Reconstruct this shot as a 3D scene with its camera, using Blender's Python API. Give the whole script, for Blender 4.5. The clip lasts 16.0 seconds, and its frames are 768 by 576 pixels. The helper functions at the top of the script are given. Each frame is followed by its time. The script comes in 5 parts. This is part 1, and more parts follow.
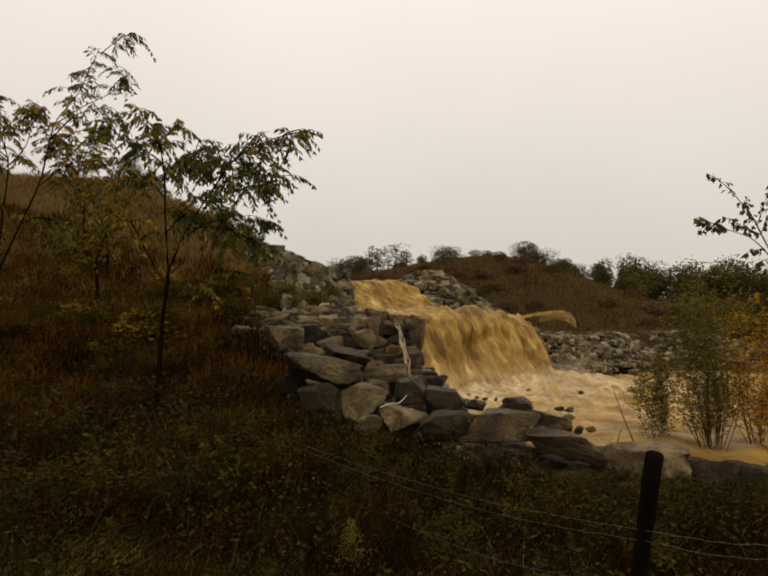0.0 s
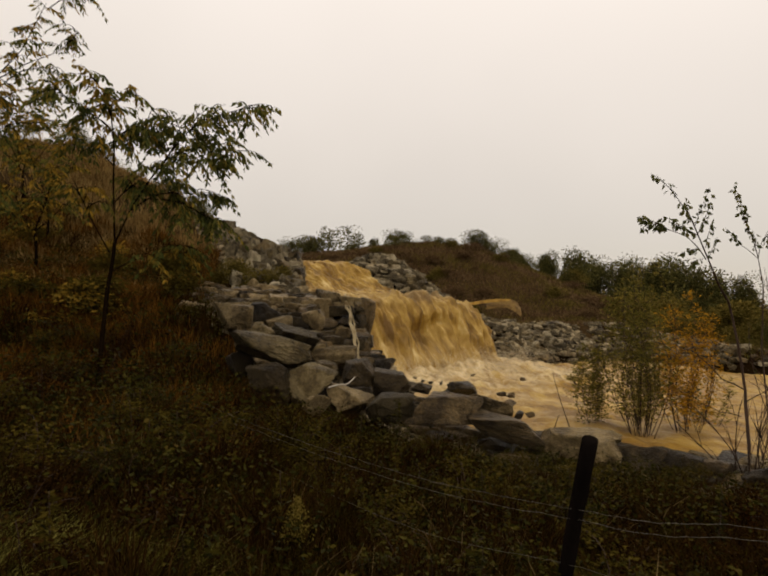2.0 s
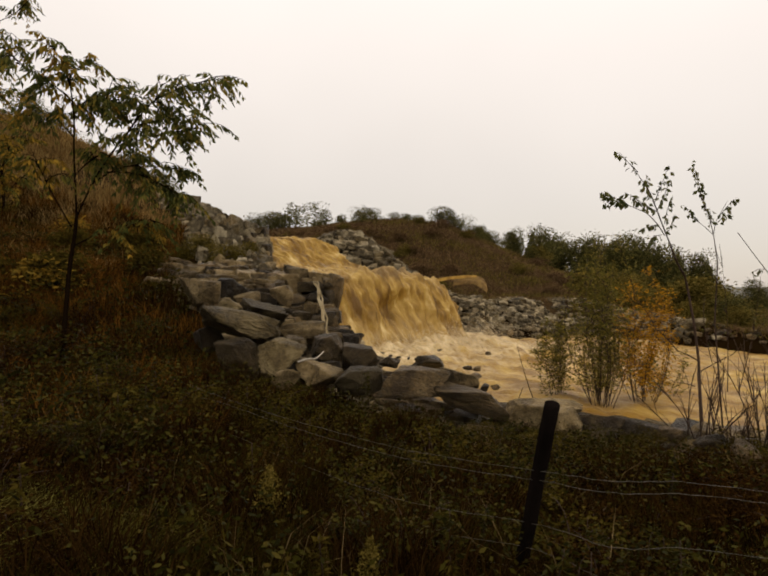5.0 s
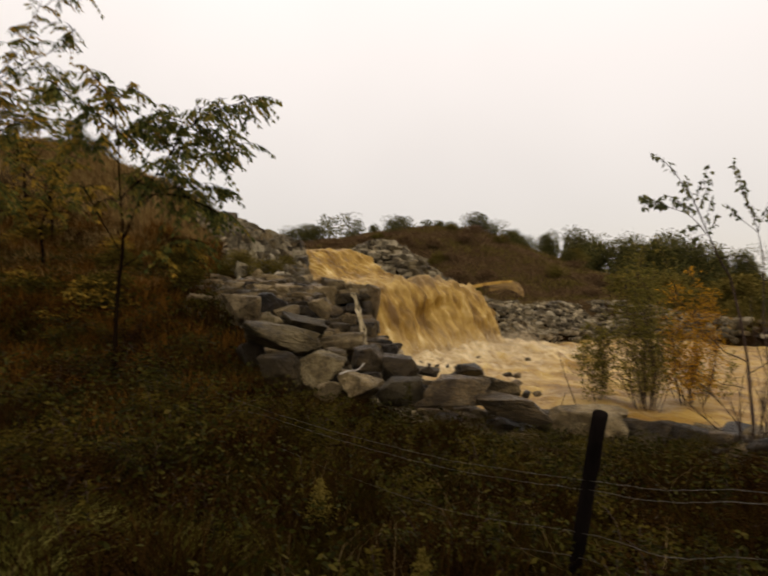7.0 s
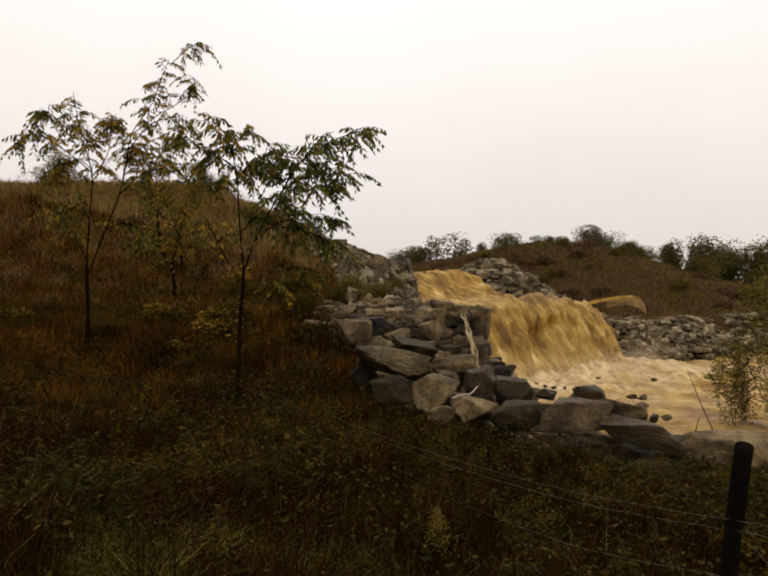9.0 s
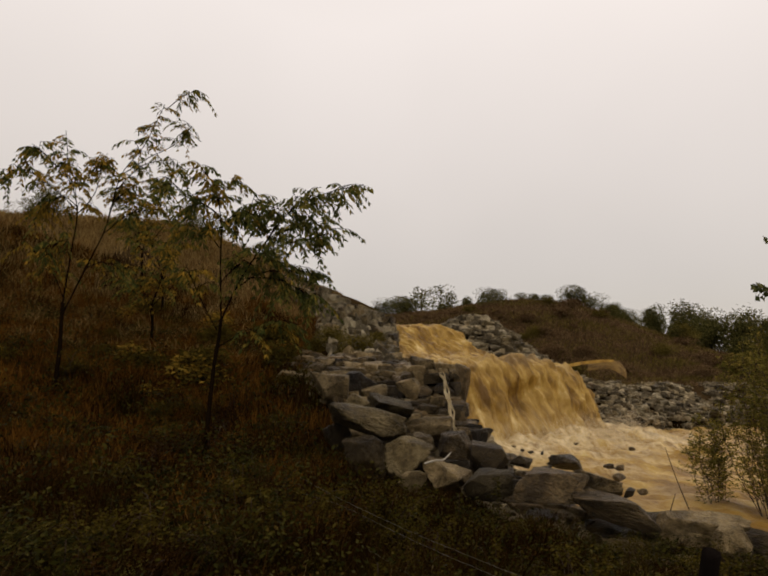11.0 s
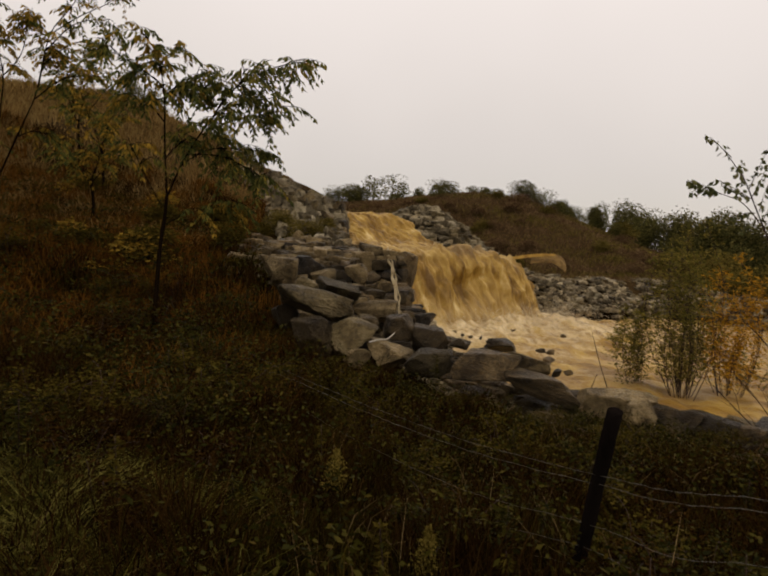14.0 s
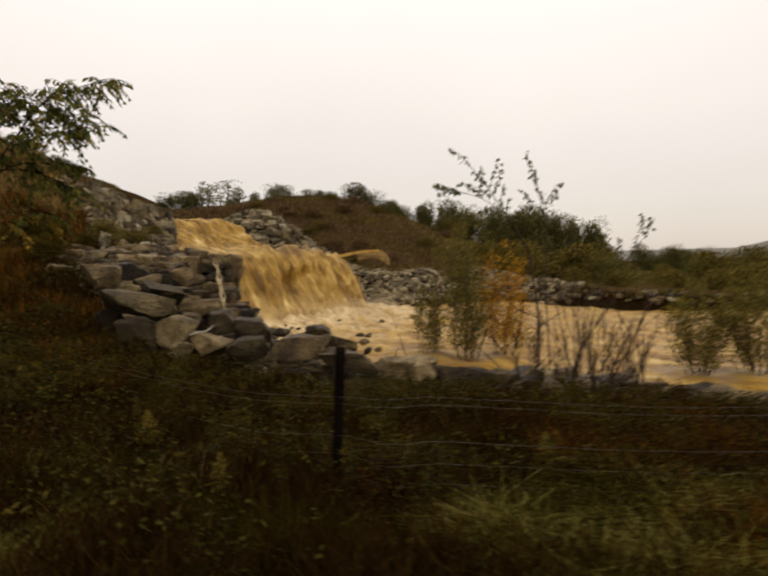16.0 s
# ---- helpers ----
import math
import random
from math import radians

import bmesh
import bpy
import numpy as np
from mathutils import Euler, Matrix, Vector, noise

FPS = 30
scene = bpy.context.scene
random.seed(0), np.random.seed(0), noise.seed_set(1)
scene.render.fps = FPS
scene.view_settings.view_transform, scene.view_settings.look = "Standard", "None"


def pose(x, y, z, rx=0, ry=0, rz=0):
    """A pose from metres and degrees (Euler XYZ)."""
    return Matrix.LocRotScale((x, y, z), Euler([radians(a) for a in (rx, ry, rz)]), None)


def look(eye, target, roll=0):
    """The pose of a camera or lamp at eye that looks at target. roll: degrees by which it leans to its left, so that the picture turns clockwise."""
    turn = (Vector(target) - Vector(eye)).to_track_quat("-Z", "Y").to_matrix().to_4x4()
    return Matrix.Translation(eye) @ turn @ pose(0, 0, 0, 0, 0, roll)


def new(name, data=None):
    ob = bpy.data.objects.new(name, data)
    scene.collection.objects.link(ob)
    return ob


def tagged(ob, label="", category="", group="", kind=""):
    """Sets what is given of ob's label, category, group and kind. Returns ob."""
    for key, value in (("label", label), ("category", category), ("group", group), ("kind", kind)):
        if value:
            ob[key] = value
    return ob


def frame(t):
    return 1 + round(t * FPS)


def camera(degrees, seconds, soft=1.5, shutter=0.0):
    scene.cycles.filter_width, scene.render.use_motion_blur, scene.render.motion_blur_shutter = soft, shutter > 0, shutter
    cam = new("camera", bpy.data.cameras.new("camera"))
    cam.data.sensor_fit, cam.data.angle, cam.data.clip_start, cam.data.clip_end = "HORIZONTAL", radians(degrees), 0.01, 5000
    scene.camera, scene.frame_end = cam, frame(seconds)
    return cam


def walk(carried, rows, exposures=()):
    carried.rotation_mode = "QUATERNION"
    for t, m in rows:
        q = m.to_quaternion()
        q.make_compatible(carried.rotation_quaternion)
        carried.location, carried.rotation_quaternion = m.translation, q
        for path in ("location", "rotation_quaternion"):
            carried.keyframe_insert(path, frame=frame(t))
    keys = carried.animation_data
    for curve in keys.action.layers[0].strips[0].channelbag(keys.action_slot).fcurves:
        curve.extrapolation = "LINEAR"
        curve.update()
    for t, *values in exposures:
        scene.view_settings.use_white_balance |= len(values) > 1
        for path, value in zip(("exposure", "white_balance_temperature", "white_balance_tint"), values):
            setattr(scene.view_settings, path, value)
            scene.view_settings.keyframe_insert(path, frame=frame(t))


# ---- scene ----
cam = camera(66, 16.0, soft=2.0, shutter=0.5)
PATH = [
    (0, look((0.038, 0.133, 1.589), (-1.114, 8.035, 2.073), -1.70)),
    (0.5, look((0.030, 0.106, 1.589), (-1.054, 8.020, 2.033), -1.10)),
    (1, look((0.032, 0.090, 1.591), (-0.888, 8.026, 2.007), -1.10)),
    (1.5, look((0.028, 0.091, 1.599), (-0.656, 8.054, 1.959), -0.20)),
    (2, look((0.014, 0.086, 1.593), (-0.470, 8.068, 1.829), 0.60)),
    (2.5, look((0.009, 0.074, 1.567), (-0.287, 8.069, 1.551), 0.70)),
    (3, look((0.013, 0.108, 1.561), (-0.071, 8.106, 1.389), -0.30)),
    (3.5, look((0.022, 0.135, 1.551), (-0.050, 8.134, 1.483), 0.20)),
    (4, look((0.012, 0.109, 1.552), (-0.100, 8.108, 1.484), 0.80)),
    (6.5, look((-0.023, -0.028, 1.593), (0.049, 7.971, 1.530), -0.22)),
    (7, look((-0.043, -0.028, 1.603), (-0.541, 7.957, 1.643), -1.39)),
    (7.5, look((-0.054, -0.054, 1.619), (-1.235, 7.855, 1.848), -2.38)),
    (8, look((-0.073, -0.065, 1.619), (-1.668, 7.773, 1.786), -3.05)),
    (8.5, look((-0.067, -0.033, 1.635), (-1.874, 7.757, 1.867), -3.44)),
    (9, look((-0.049, -0.019, 1.638), (-1.979, 7.736, 2.010), -3.15)),
    (9.5, look((-0.044, 0.019, 1.639), (-1.918, 7.779, 2.149), -1.17)),
    (10, look((-0.013, 0.004, 1.686), (-1.847, 7.728, 2.676), 0.90)),
    (12.5, look((0.042, 0.105, 1.807), (-1.470, 7.917, 2.635), -2.00)),
    (13, look((0.066, 0.077, 1.790), (-1.414, 7.923, 2.298), 0.80)),
    (13.5, look((0.098, 0.010, 1.764), (-1.462, 7.856, 1.660), -0.30)),
    (14, look((0.054, -0.034, 1.704), (-1.002, 7.882, 1.228), 1.80)),
    (14.5, look((0.097, -0.104, 1.628), (-0.855, 7.828, 1.208), -1.80)),
    (15, look((0.180, -0.307, 1.609), (-0.392, 7.668, 1.333), -0.50)),
    (15.5, look((0.305, -0.627, 1.616), (0.409, 7.361, 1.192), -1.30)),
    (15.8, look((0.466, -0.909, 1.619), (1.098, 7.051, 1.127), -3.10)),
    (16, look((0.598, -1.130, 1.624), (1.538, 6.803, 1.188), -1.50)),
]

walk(cam, PATH, [(0, 0.10, 6950, 13), (2, 0.12, 7000, 13), (3.5, 0.26, 6950, 13), (7, 0.34, 6700, 14), (9, 0.36, 6680, 14), (10, 0.2, 6700, 14), (12.5, -0.16, 6800, 15),
                 (13.5, -0.03, 6800, 15), (14.5, 0.24, 6760, 15), (16, 0.42, 6800, 14)])

# ---- light ----
world = bpy.data.worlds.new("overcast_sky")
scene.world = world
world.use_nodes = True
wn, wl = world.node_tree.nodes, world.node_tree.links
wn.clear()
SUN_EL, SUN_ROT = radians(50), radians(20)


def overcast():
    out, bg = wn.new("ShaderNodeOutputWorld"), wn.new("ShaderNodeBackground")
    sky = wn.new("ShaderNodeTexSky")
    sky.sky_type, sky.sun_disc, sky.sun_elevation, sky.sun_rotation = "NISHITA", False, SUN_EL, SUN_ROT
    dim = wn.new("ShaderNodeVectorMath")
    dim.operation = "SCALE"
    dim.inputs["Scale"].default_value = 0.10
    wl.new(sky.outputs["Color"], dim.inputs[0])
    co, sep, ramp = wn.new("ShaderNodeTexCoord"), wn.new("ShaderNodeSeparateXYZ"), wn.new("ShaderNodeValToRGB")
    wl.new(co.outputs["Generated"], sep.inputs[0])
    cloud = wn.new("ShaderNodeTexNoise")
    cloud.inputs["Scale"].default_value, cloud.inputs["Detail"].default_value = 2.2, 3
    wl.new(co.outputs["Generated"], cloud.inputs["Vector"])
    wob = wn.new("ShaderNodeMath")
    wob.operation, wob.inputs[1].default_value = "MULTIPLY_ADD", 0.16
    wl.new(cloud.outputs["Fac"], wob.inputs[0])
    wl.new(sep.outputs["Z"], wob.inputs[2])
    r = ramp.color_ramp
    r.elements[0].position, r.elements[0].color = 0.06, (0.50, 0.475, 0.435, 1)
    r.elements[1].position, r.elements[1].color = 0.62, (0.93, 0.883, 0.828, 1)
    mid = r.elements.new(0.30)
    mid.color = (0.70, 0.66, 0.603, 1)
    wl.new(wob.outputs[0], ramp.inputs["Fac"])
    mix = wn.new("ShaderNodeMix")
    mix.data_type = "RGBA"
    mix.inputs["Factor"].default_value = 0.9
    wl.new(dim.outputs[0], mix.inputs[6])
    wl.new(ramp.outputs["Color"], mix.inputs[7])
    wl.new(mix.outputs[2], bg.inputs["Color"])
    bg.inputs["Strength"].default_value = 1.0
    wl.new(bg.outputs[0], out.inputs["Surface"])


overcast()
sun_data = bpy.data.lights.new("sun", "SUN")
sun_data.energy, sun_data.angle, sun_data.color = 0.5, radians(25), (1.0, 0.96, 0.9)
sun = new("sun", sun_data)
sun.matrix_world = look((20, -10, 40), (0, 12, 0))


# ---- materials ----
def ramp_node(nt, colours):
    n = nt.nodes.new("ShaderNodeValToRGB")
    r = n.color_ramp
    r.elements[0].position, r.elements[0].color = colours[0][0], (*colours[0][1], 1)
    r.elements[1].position, r.elements[1].color = colours[-1][0], (*colours[-1][1], 1)
    for p, c in colours[1:-1]:
        r.elements.new(p).color = (*c, 1)
    return n


def noise_node(nt, co, scale, detail=4, rough=0.55, stretch=None):
    n = nt.nodes.new("ShaderNodeTexNoise")
    n.inputs["Scale"].default_value, n.inputs["Detail"].default_value, n.inputs["Roughness"].default_value = scale, detail, rough
    if stretch:
        m = nt.nodes.new("ShaderNodeMapping")
        m.inputs["Scale"].default_value = stretch
        nt.links.new(co, m.inputs["Vector"])
        co = m.outputs["Vector"]
    nt.links.new(co, n.inputs["Vector"])
    return n


def surface(name, colours, scale=1.0, fine=12.0, rough=0.85, bump=0.4, bump_dist=0.02, vary="noise", spec=0.3, fine_mix=0.45, thin=0.0, stretch=None):
    """A material with colour varied by noise at two scales, and by piece where vary names object or island."""
    m = bpy.data.materials.new(name)
    m.use_nodes = True
    nt = m.node_tree
    b = nt.nodes["Principled BSDF"]
    co = nt.nodes.new("ShaderNodeTexCoord").outputs["Object"]
    if vary == "world":
        co = nt.nodes.new("ShaderNodeNewGeometry").outputs["Position"]
    big, small = noise_node(nt, co, scale, 4, 0.55, stretch), noise_node(nt, co, fine, 5, 0.65, stretch)
    blend = nt.nodes.new("ShaderNodeMix")
    blend.data_type = "FLOAT"
    blend.inputs["Factor"].default_value = fine_mix
    nt.links.new(big.outputs["Fac"], blend.inputs[2])
    nt.links.new(small.outputs["Fac"], blend.inputs[3])
    value = blend.outputs[0]
    if vary in ("island", "object"):
        src = nt.nodes.new("ShaderNodeNewGeometry").outputs["Random Per Island"] if vary == "island" else nt.nodes.new("ShaderNodeObjectInfo").outputs["Random"]
        b2 = nt.nodes.new("ShaderNodeMix")
        b2.data_type = "FLOAT"
        b2.inputs["Factor"].default_value = 0.55 if vary == "island" else 0.3
        nt.links.new(value, b2.inputs[2])
        nt.links.new(src, b2.inputs[3])
        value = b2.outputs[0]
    ramp = ramp_node(nt, colours)
    nt.links.new(value, ramp.inputs["Fac"])
    nt.links.new(ramp.outputs["Color"], b.inputs["Base Color"])
    b.inputs["Roughness"].default_value = rough
    b.inputs["Specular IOR Level"].default_value = spec
    if bump:
        bm_node = nt.nodes.new("ShaderNodeBump")
        bm_node.inputs["Strength"].default_value, bm_node.inputs["Distance"].default_value = bump, bump_dist
        nt.links.new(small.outputs["Fac"], bm_node.inputs["Height"])
        nt.links.new(bm_node.outputs["Normal"], b.inputs["Normal"])
    if thin:
        tr = nt.nodes.new("ShaderNodeBsdfTranslucent")
        nt.links.new(ramp.outputs["Color"], tr.inputs["Color"])
        mix = nt.nodes.new("ShaderNodeMixShader")
        mix.inputs[0].default_value = thin
        nt.links.new(b.outputs[0], mix.inputs[1])
        nt.links.new(tr.outputs[0], mix.inputs[2])
        nt.links.new(mix.outputs[0], nt.nodes["Material Output"].inputs["Surface"])
    return m


# Soil near black: shade between the plants is put into its colour.
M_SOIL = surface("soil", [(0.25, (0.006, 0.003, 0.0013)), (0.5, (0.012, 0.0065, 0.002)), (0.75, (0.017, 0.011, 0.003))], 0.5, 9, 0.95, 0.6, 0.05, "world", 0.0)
M_TURF = surface("dry_turf", [(0.25, (0.018, 0.010, 0.0045)), (0.5, (0.04, 0.024, 0.010)), (0.75, (0.068, 0.046, 0.019))], 0.4, 6, 0.95, 0.6, 0.05, "world", 0.0)
M_ROCK = surface("wet_rock", [(0.37, (0.0582, 0.0413, 0.0195)), (0.5, (0.1585, 0.1140, 0.0548)), (0.63, (0.3394, 0.2472, 0.1201))], 2.2, 22, 0.5, 1.0, 0.05, "object", 0.12, 0.6)
M_ROCK_PALE = surface("pale_rock", [(0.37, (0.0522, 0.0385, 0.0180)), (0.5, (0.1302, 0.0973, 0.0460)), (0.63, (0.2513, 0.1897, 0.0918))], 2.0, 22, 0.5, 1.0, 0.05, "object", 0.12, 0.6)
M_ROCK_DARK = surface("soaked_rock", [(0.38, (0.0335, 0.0228, 0.0104)), (0.52, (0.1006, 0.0697, 0.0324)), (0.68, (0.2514, 0.1690, 0.0752))], 2.2, 22, 0.4, 1.0, 0.05, "object", 0.2, 0.6)

M_ROCK_DRY = surface("dry_rock", [(0.37, (0.1336, 0.1074, 0.0658)), (0.5, (0.2827, 0.2333, 0.1452)), (0.63, (0.4712, 0.3938, 0.2500))], 2.0, 22, 0.8, 1.0, 0.05, "object", 0.12, 0.6)

M_RUBBLE = surface("rubble", [(0.25, (0.0720, 0.0554, 0.0313)), (0.5, (0.1727, 0.1345, 0.0767)), (0.8, (0.3742, 0.2979, 0.1728))], 2.0, 22, 0.8, 0.8, 0.03, "island", 0.12, 0.6)


def crack(m, scale, width, depth):
    """Adds dark, wavy fracture lines and blotches to a stone material."""
    nt = m.node_tree
    b = nt.nodes["Principled BSDF"]
    co = nt.nodes.new("ShaderNodeNewGeometry").outputs["Position"]
    warp = noise_node(nt, co, 2.2, 5, 0.7)
    push = nt.nodes.new("ShaderNodeVectorMath")
    push.operation = "MULTIPLY_ADD"
    push.inputs[1].default_value = (0.9, 0.9, 0.9)
    nt.links.new(warp.outputs["Color"], push.inputs[0])
    nt.links.new(co, push.inputs[2])
    cell = nt.nodes.new("ShaderNodeTexVoronoi")
    cell.feature = "DISTANCE_TO_EDGE"
    cell.inputs["Scale"].default_value = scale
    nt.links.new(push.outputs[0], cell.inputs["Vector"])
    edge = ramp_node(nt, [(0.0, (0.6, 0.6, 0.6)), (width, (1, 1, 1))])
    nt.links.new(cell.outputs["Distance"], edge.inputs["Fac"])
    blot = ramp_node(nt, [(0.40, (0.2, 0.18, 0.15)), (0.47, (0.6, 0.57, 0.5)), (0.58, (1, 1, 1))])
    nt.links.new(noise_node(nt, co, 2.6, 5, 0.65).outputs["Fac"], blot.inputs["Fac"])
    src = b.inputs["Base Color"].links[0].from_socket
    for tint in (edge, blot):
        mul = nt.nodes.new("ShaderNodeMix")
        mul.data_type, mul.blend_type = "RGBA", "MULTIPLY"
        mul.inputs["Factor"].default_value = depth
        nt.links.new(src, mul.inputs[6])
        nt.links.new(tint.outputs["Color"], mul.inputs[7])
        src = mul.outputs[2]
    nt.links.new(src, b.inputs["Base Color"])
    old = b.inputs["Normal"].links[0].from_node
    groove = nt.nodes.new("ShaderNodeBump")
    groove.inputs["Strength"].default_value, groove.inputs["Distance"].default_value = 0.9, 0.03
    nt.links.new(edge.outputs["Color"], groove.inputs["Height"])
    nt.links.new(old.outputs["Normal"], groove.inputs["Normal"])
    nt.links.new(groove.outputs["Normal"], b.inputs["Normal"])


for stone in (M_ROCK, M_ROCK_PALE, M_ROCK_DARK, M_ROCK_DRY):
    crack(stone, 1.7, 0.03, 0.8)
M_BARK = surface("bark", [(0.3, (0.004, 0.0024, 0.0012)), (0.7, (0.015, 0.0085, 0.004))], 4, 40, 0.95, 0.6, 0.01, spec=0.0)
M_TWIG = surface("red_twig", [(0.3, (0.016, 0.008, 0.004)), (0.7, (0.055, 0.026, 0.012))], 4, 40, 0.8, 0.4, 0.01)
M_POST = surface("weathered_post", [(0.3, (0.004, 0.003, 0.0025)), (0.7, (0.014, 0.010, 0.008))], 3, 30, 0.9, 0.8, 0.012, spec=0.0, stretch=(1, 1, 0.12))
M_LEAF = surface("locust_leaf", [(0.2, (0.0376, 0.0445, 0.0137)), (0.5, (0.0847, 0.0937, 0.0235)), (0.68, (0.1765, 0.1520, 0.0313)), (0.85, (0.3527, 0.2234, 0.0353))], 1.2, 8, 0.75, 0, vary="island", spec=0.0, thin=0.4)
M_LEAF_YEL = surface("turning_leaf", [(0.2, (0.09, 0.0675, 0.015)), (0.5, (0.21, 0.135, 0.021)), (0.8, (0.39, 0.225, 0.03))], 1.2, 8, 0.75, 0, vary="island", spec=0.0, thin=0.25)
M_POPLAR = surface("poplar_leaf", [(0.2, (0.042, 0.0504, 0.0192)), (0.55, (0.096, 0.102, 0.036)), (0.85, (0.18, 0.156, 0.06))], 1.2, 8, 0.75, 0, vary="island", spec=0.0, thin=0.25)
M_WILLOW = surface("willow_leaf", [(0.2, (0.0727, 0.0711, 0.0151)), (0.5, (0.1546, 0.1344, 0.0278)), (0.85, (0.3092, 0.2213, 0.0444))], 0.9, 8, 0.75, 0, vary="island", spec=0.0, thin=0.3)
M_WILLOW_OR = surface("orange_leaf", [(0.2, (0.1944, 0.1165, 0.0183)), (0.5, (0.4212, 0.2173, 0.0183)), (0.85, (0.6804, 0.3415, 0.0243))], 0.9, 8, 0.75, 0, vary="island", spec=0.0, thin=0.3)
M_DARK_LEAF = surface("dark_foliage", [(0.2, (0.0376, 0.0377, 0.0129)), (0.55, (0.1016, 0.0947, 0.0276)), (0.85, (0.2274, 0.1844, 0.0530))], 0.3, 4, 0.6, 0, vary="island", spec=0.0, thin=0.2)
# Lowest stops of grass and weed darkened to stand for shaded gaps.
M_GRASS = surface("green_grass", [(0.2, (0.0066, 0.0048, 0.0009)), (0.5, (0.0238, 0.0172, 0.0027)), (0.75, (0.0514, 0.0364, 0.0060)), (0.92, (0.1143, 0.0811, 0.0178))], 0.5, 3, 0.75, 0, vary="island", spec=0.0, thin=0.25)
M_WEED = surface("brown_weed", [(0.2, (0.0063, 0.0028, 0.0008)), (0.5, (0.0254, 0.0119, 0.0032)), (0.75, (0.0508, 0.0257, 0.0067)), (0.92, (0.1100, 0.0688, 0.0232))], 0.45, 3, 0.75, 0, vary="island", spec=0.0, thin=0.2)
M_RUST = surface("rust_weed", [(0.2, (0.0343, 0.0115, 0.0022)), (0.5, (0.0966, 0.0391, 0.0066)), (0.8, (0.1946, 0.0879, 0.0162)), (0.93, (0.3113, 0.1789, 0.0375))], 0.4, 3, 0.75, 0, vary="island", spec=0.0, thin=0.2)
M_STRAW = surface("straw", [(0.2, (0.06, 0.036, 0.014)), (0.5, (0.14, 0.09, 0.036)), (0.85, (0.27, 0.19, 0.085))], 0.45, 3, 0.75, 0, vary="island", spec=0.0, thin=0.2)
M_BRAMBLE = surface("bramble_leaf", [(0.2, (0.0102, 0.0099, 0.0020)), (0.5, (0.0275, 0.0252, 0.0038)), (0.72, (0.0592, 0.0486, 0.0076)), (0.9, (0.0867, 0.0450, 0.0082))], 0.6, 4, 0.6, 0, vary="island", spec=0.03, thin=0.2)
M_HILL = surface("hill_grass", [(0.2, (0.0817, 0.0451, 0.0139)), (0.5, (0.2041, 0.1234, 0.0396)), (0.85, (0.4085, 0.2674, 0.0948))], 0.3, 3, 0.8, 0, vary="island", spec=0.0, thin=0.2)
M_PALE_STRAW = surface("bleached_straw", [(0.2, (0.1294, 0.0766, 0.0246)), (0.5, (0.2587, 0.1659, 0.0578)), (0.85, (0.4140, 0.2893, 0.1155))], 0.3, 3, 0.8, 0, vary="island", spec=0.0, thin=0.2)
M_LUSH = surface("lush_grass_blade", [(0.2, (0.0490, 0.0440, 0.0079)), (0.5, (0.1307, 0.1165, 0.0211)), (0.85, (0.3266, 0.2831, 0.0730))], 0.6, 3, 0.7, 0, vary="island", spec=0.0, thin=0.25)
M_OLIVE = surface("olive_foliage", [(0.2, (0.0480, 0.0389, 0.0080)), (0.5, (0.1199, 0.0931, 0.0199)), (0.85, (0.2396, 0.1747, 0.0448))], 0.3, 4, 0.8, 0, vary="island", spec=0.0, thin=0.2)
M_DIM_OLIVE = surface("dim_olive_leaf", [(0.2, (0.0302, 0.0227, 0.0041)), (0.5, (0.0578, 0.0428, 0.0076)), (0.8, (0.0907, 0.0642, 0.0119)), (0.93, (0.1168, 0.0713, 0.0135))], 0.8, 4, 0.8, 0, vary="island", spec=0.0, thin=0.2)
# Brown lightened: mist over the far hill is put into the colour.
M_SCRUB = surface("brown_scrub", [(0.2, (0.0573, 0.0307, 0.0138)), (0.5, (0.1323, 0.0789, 0.0369)), (0.85, (0.2645, 0.1754, 0.0830))], 0.25, 3, 0.85, 0, vary="island", spec=0.0, thin=0.15)
M_GOLD = surface("goldenrod", [(0.2, (0.0750, 0.0540, 0.0098)), (0.6, (0.1500, 0.1110, 0.0224)), (0.9, (0.2550, 0.1800, 0.0420))], 2, 20, 0.7, 0, vary="island", spec=0.0, thin=0.2)
M_WIRE = surface("rusty_wire", [(0.3, (0.0525, 0.0450, 0.0350)), (0.7, (0.1650, 0.1425, 0.1120))], 6, 50, 0.6, 0)
# Distance haze is put into this colour: hillside paled and greyed.
M_FAR = surface("haze_paled_hillside", [(0.3, (0.10, 0.095, 0.075)), (0.7, (0.16, 0.15, 0.12))], 0.02, 0.15, 0.95, 0)


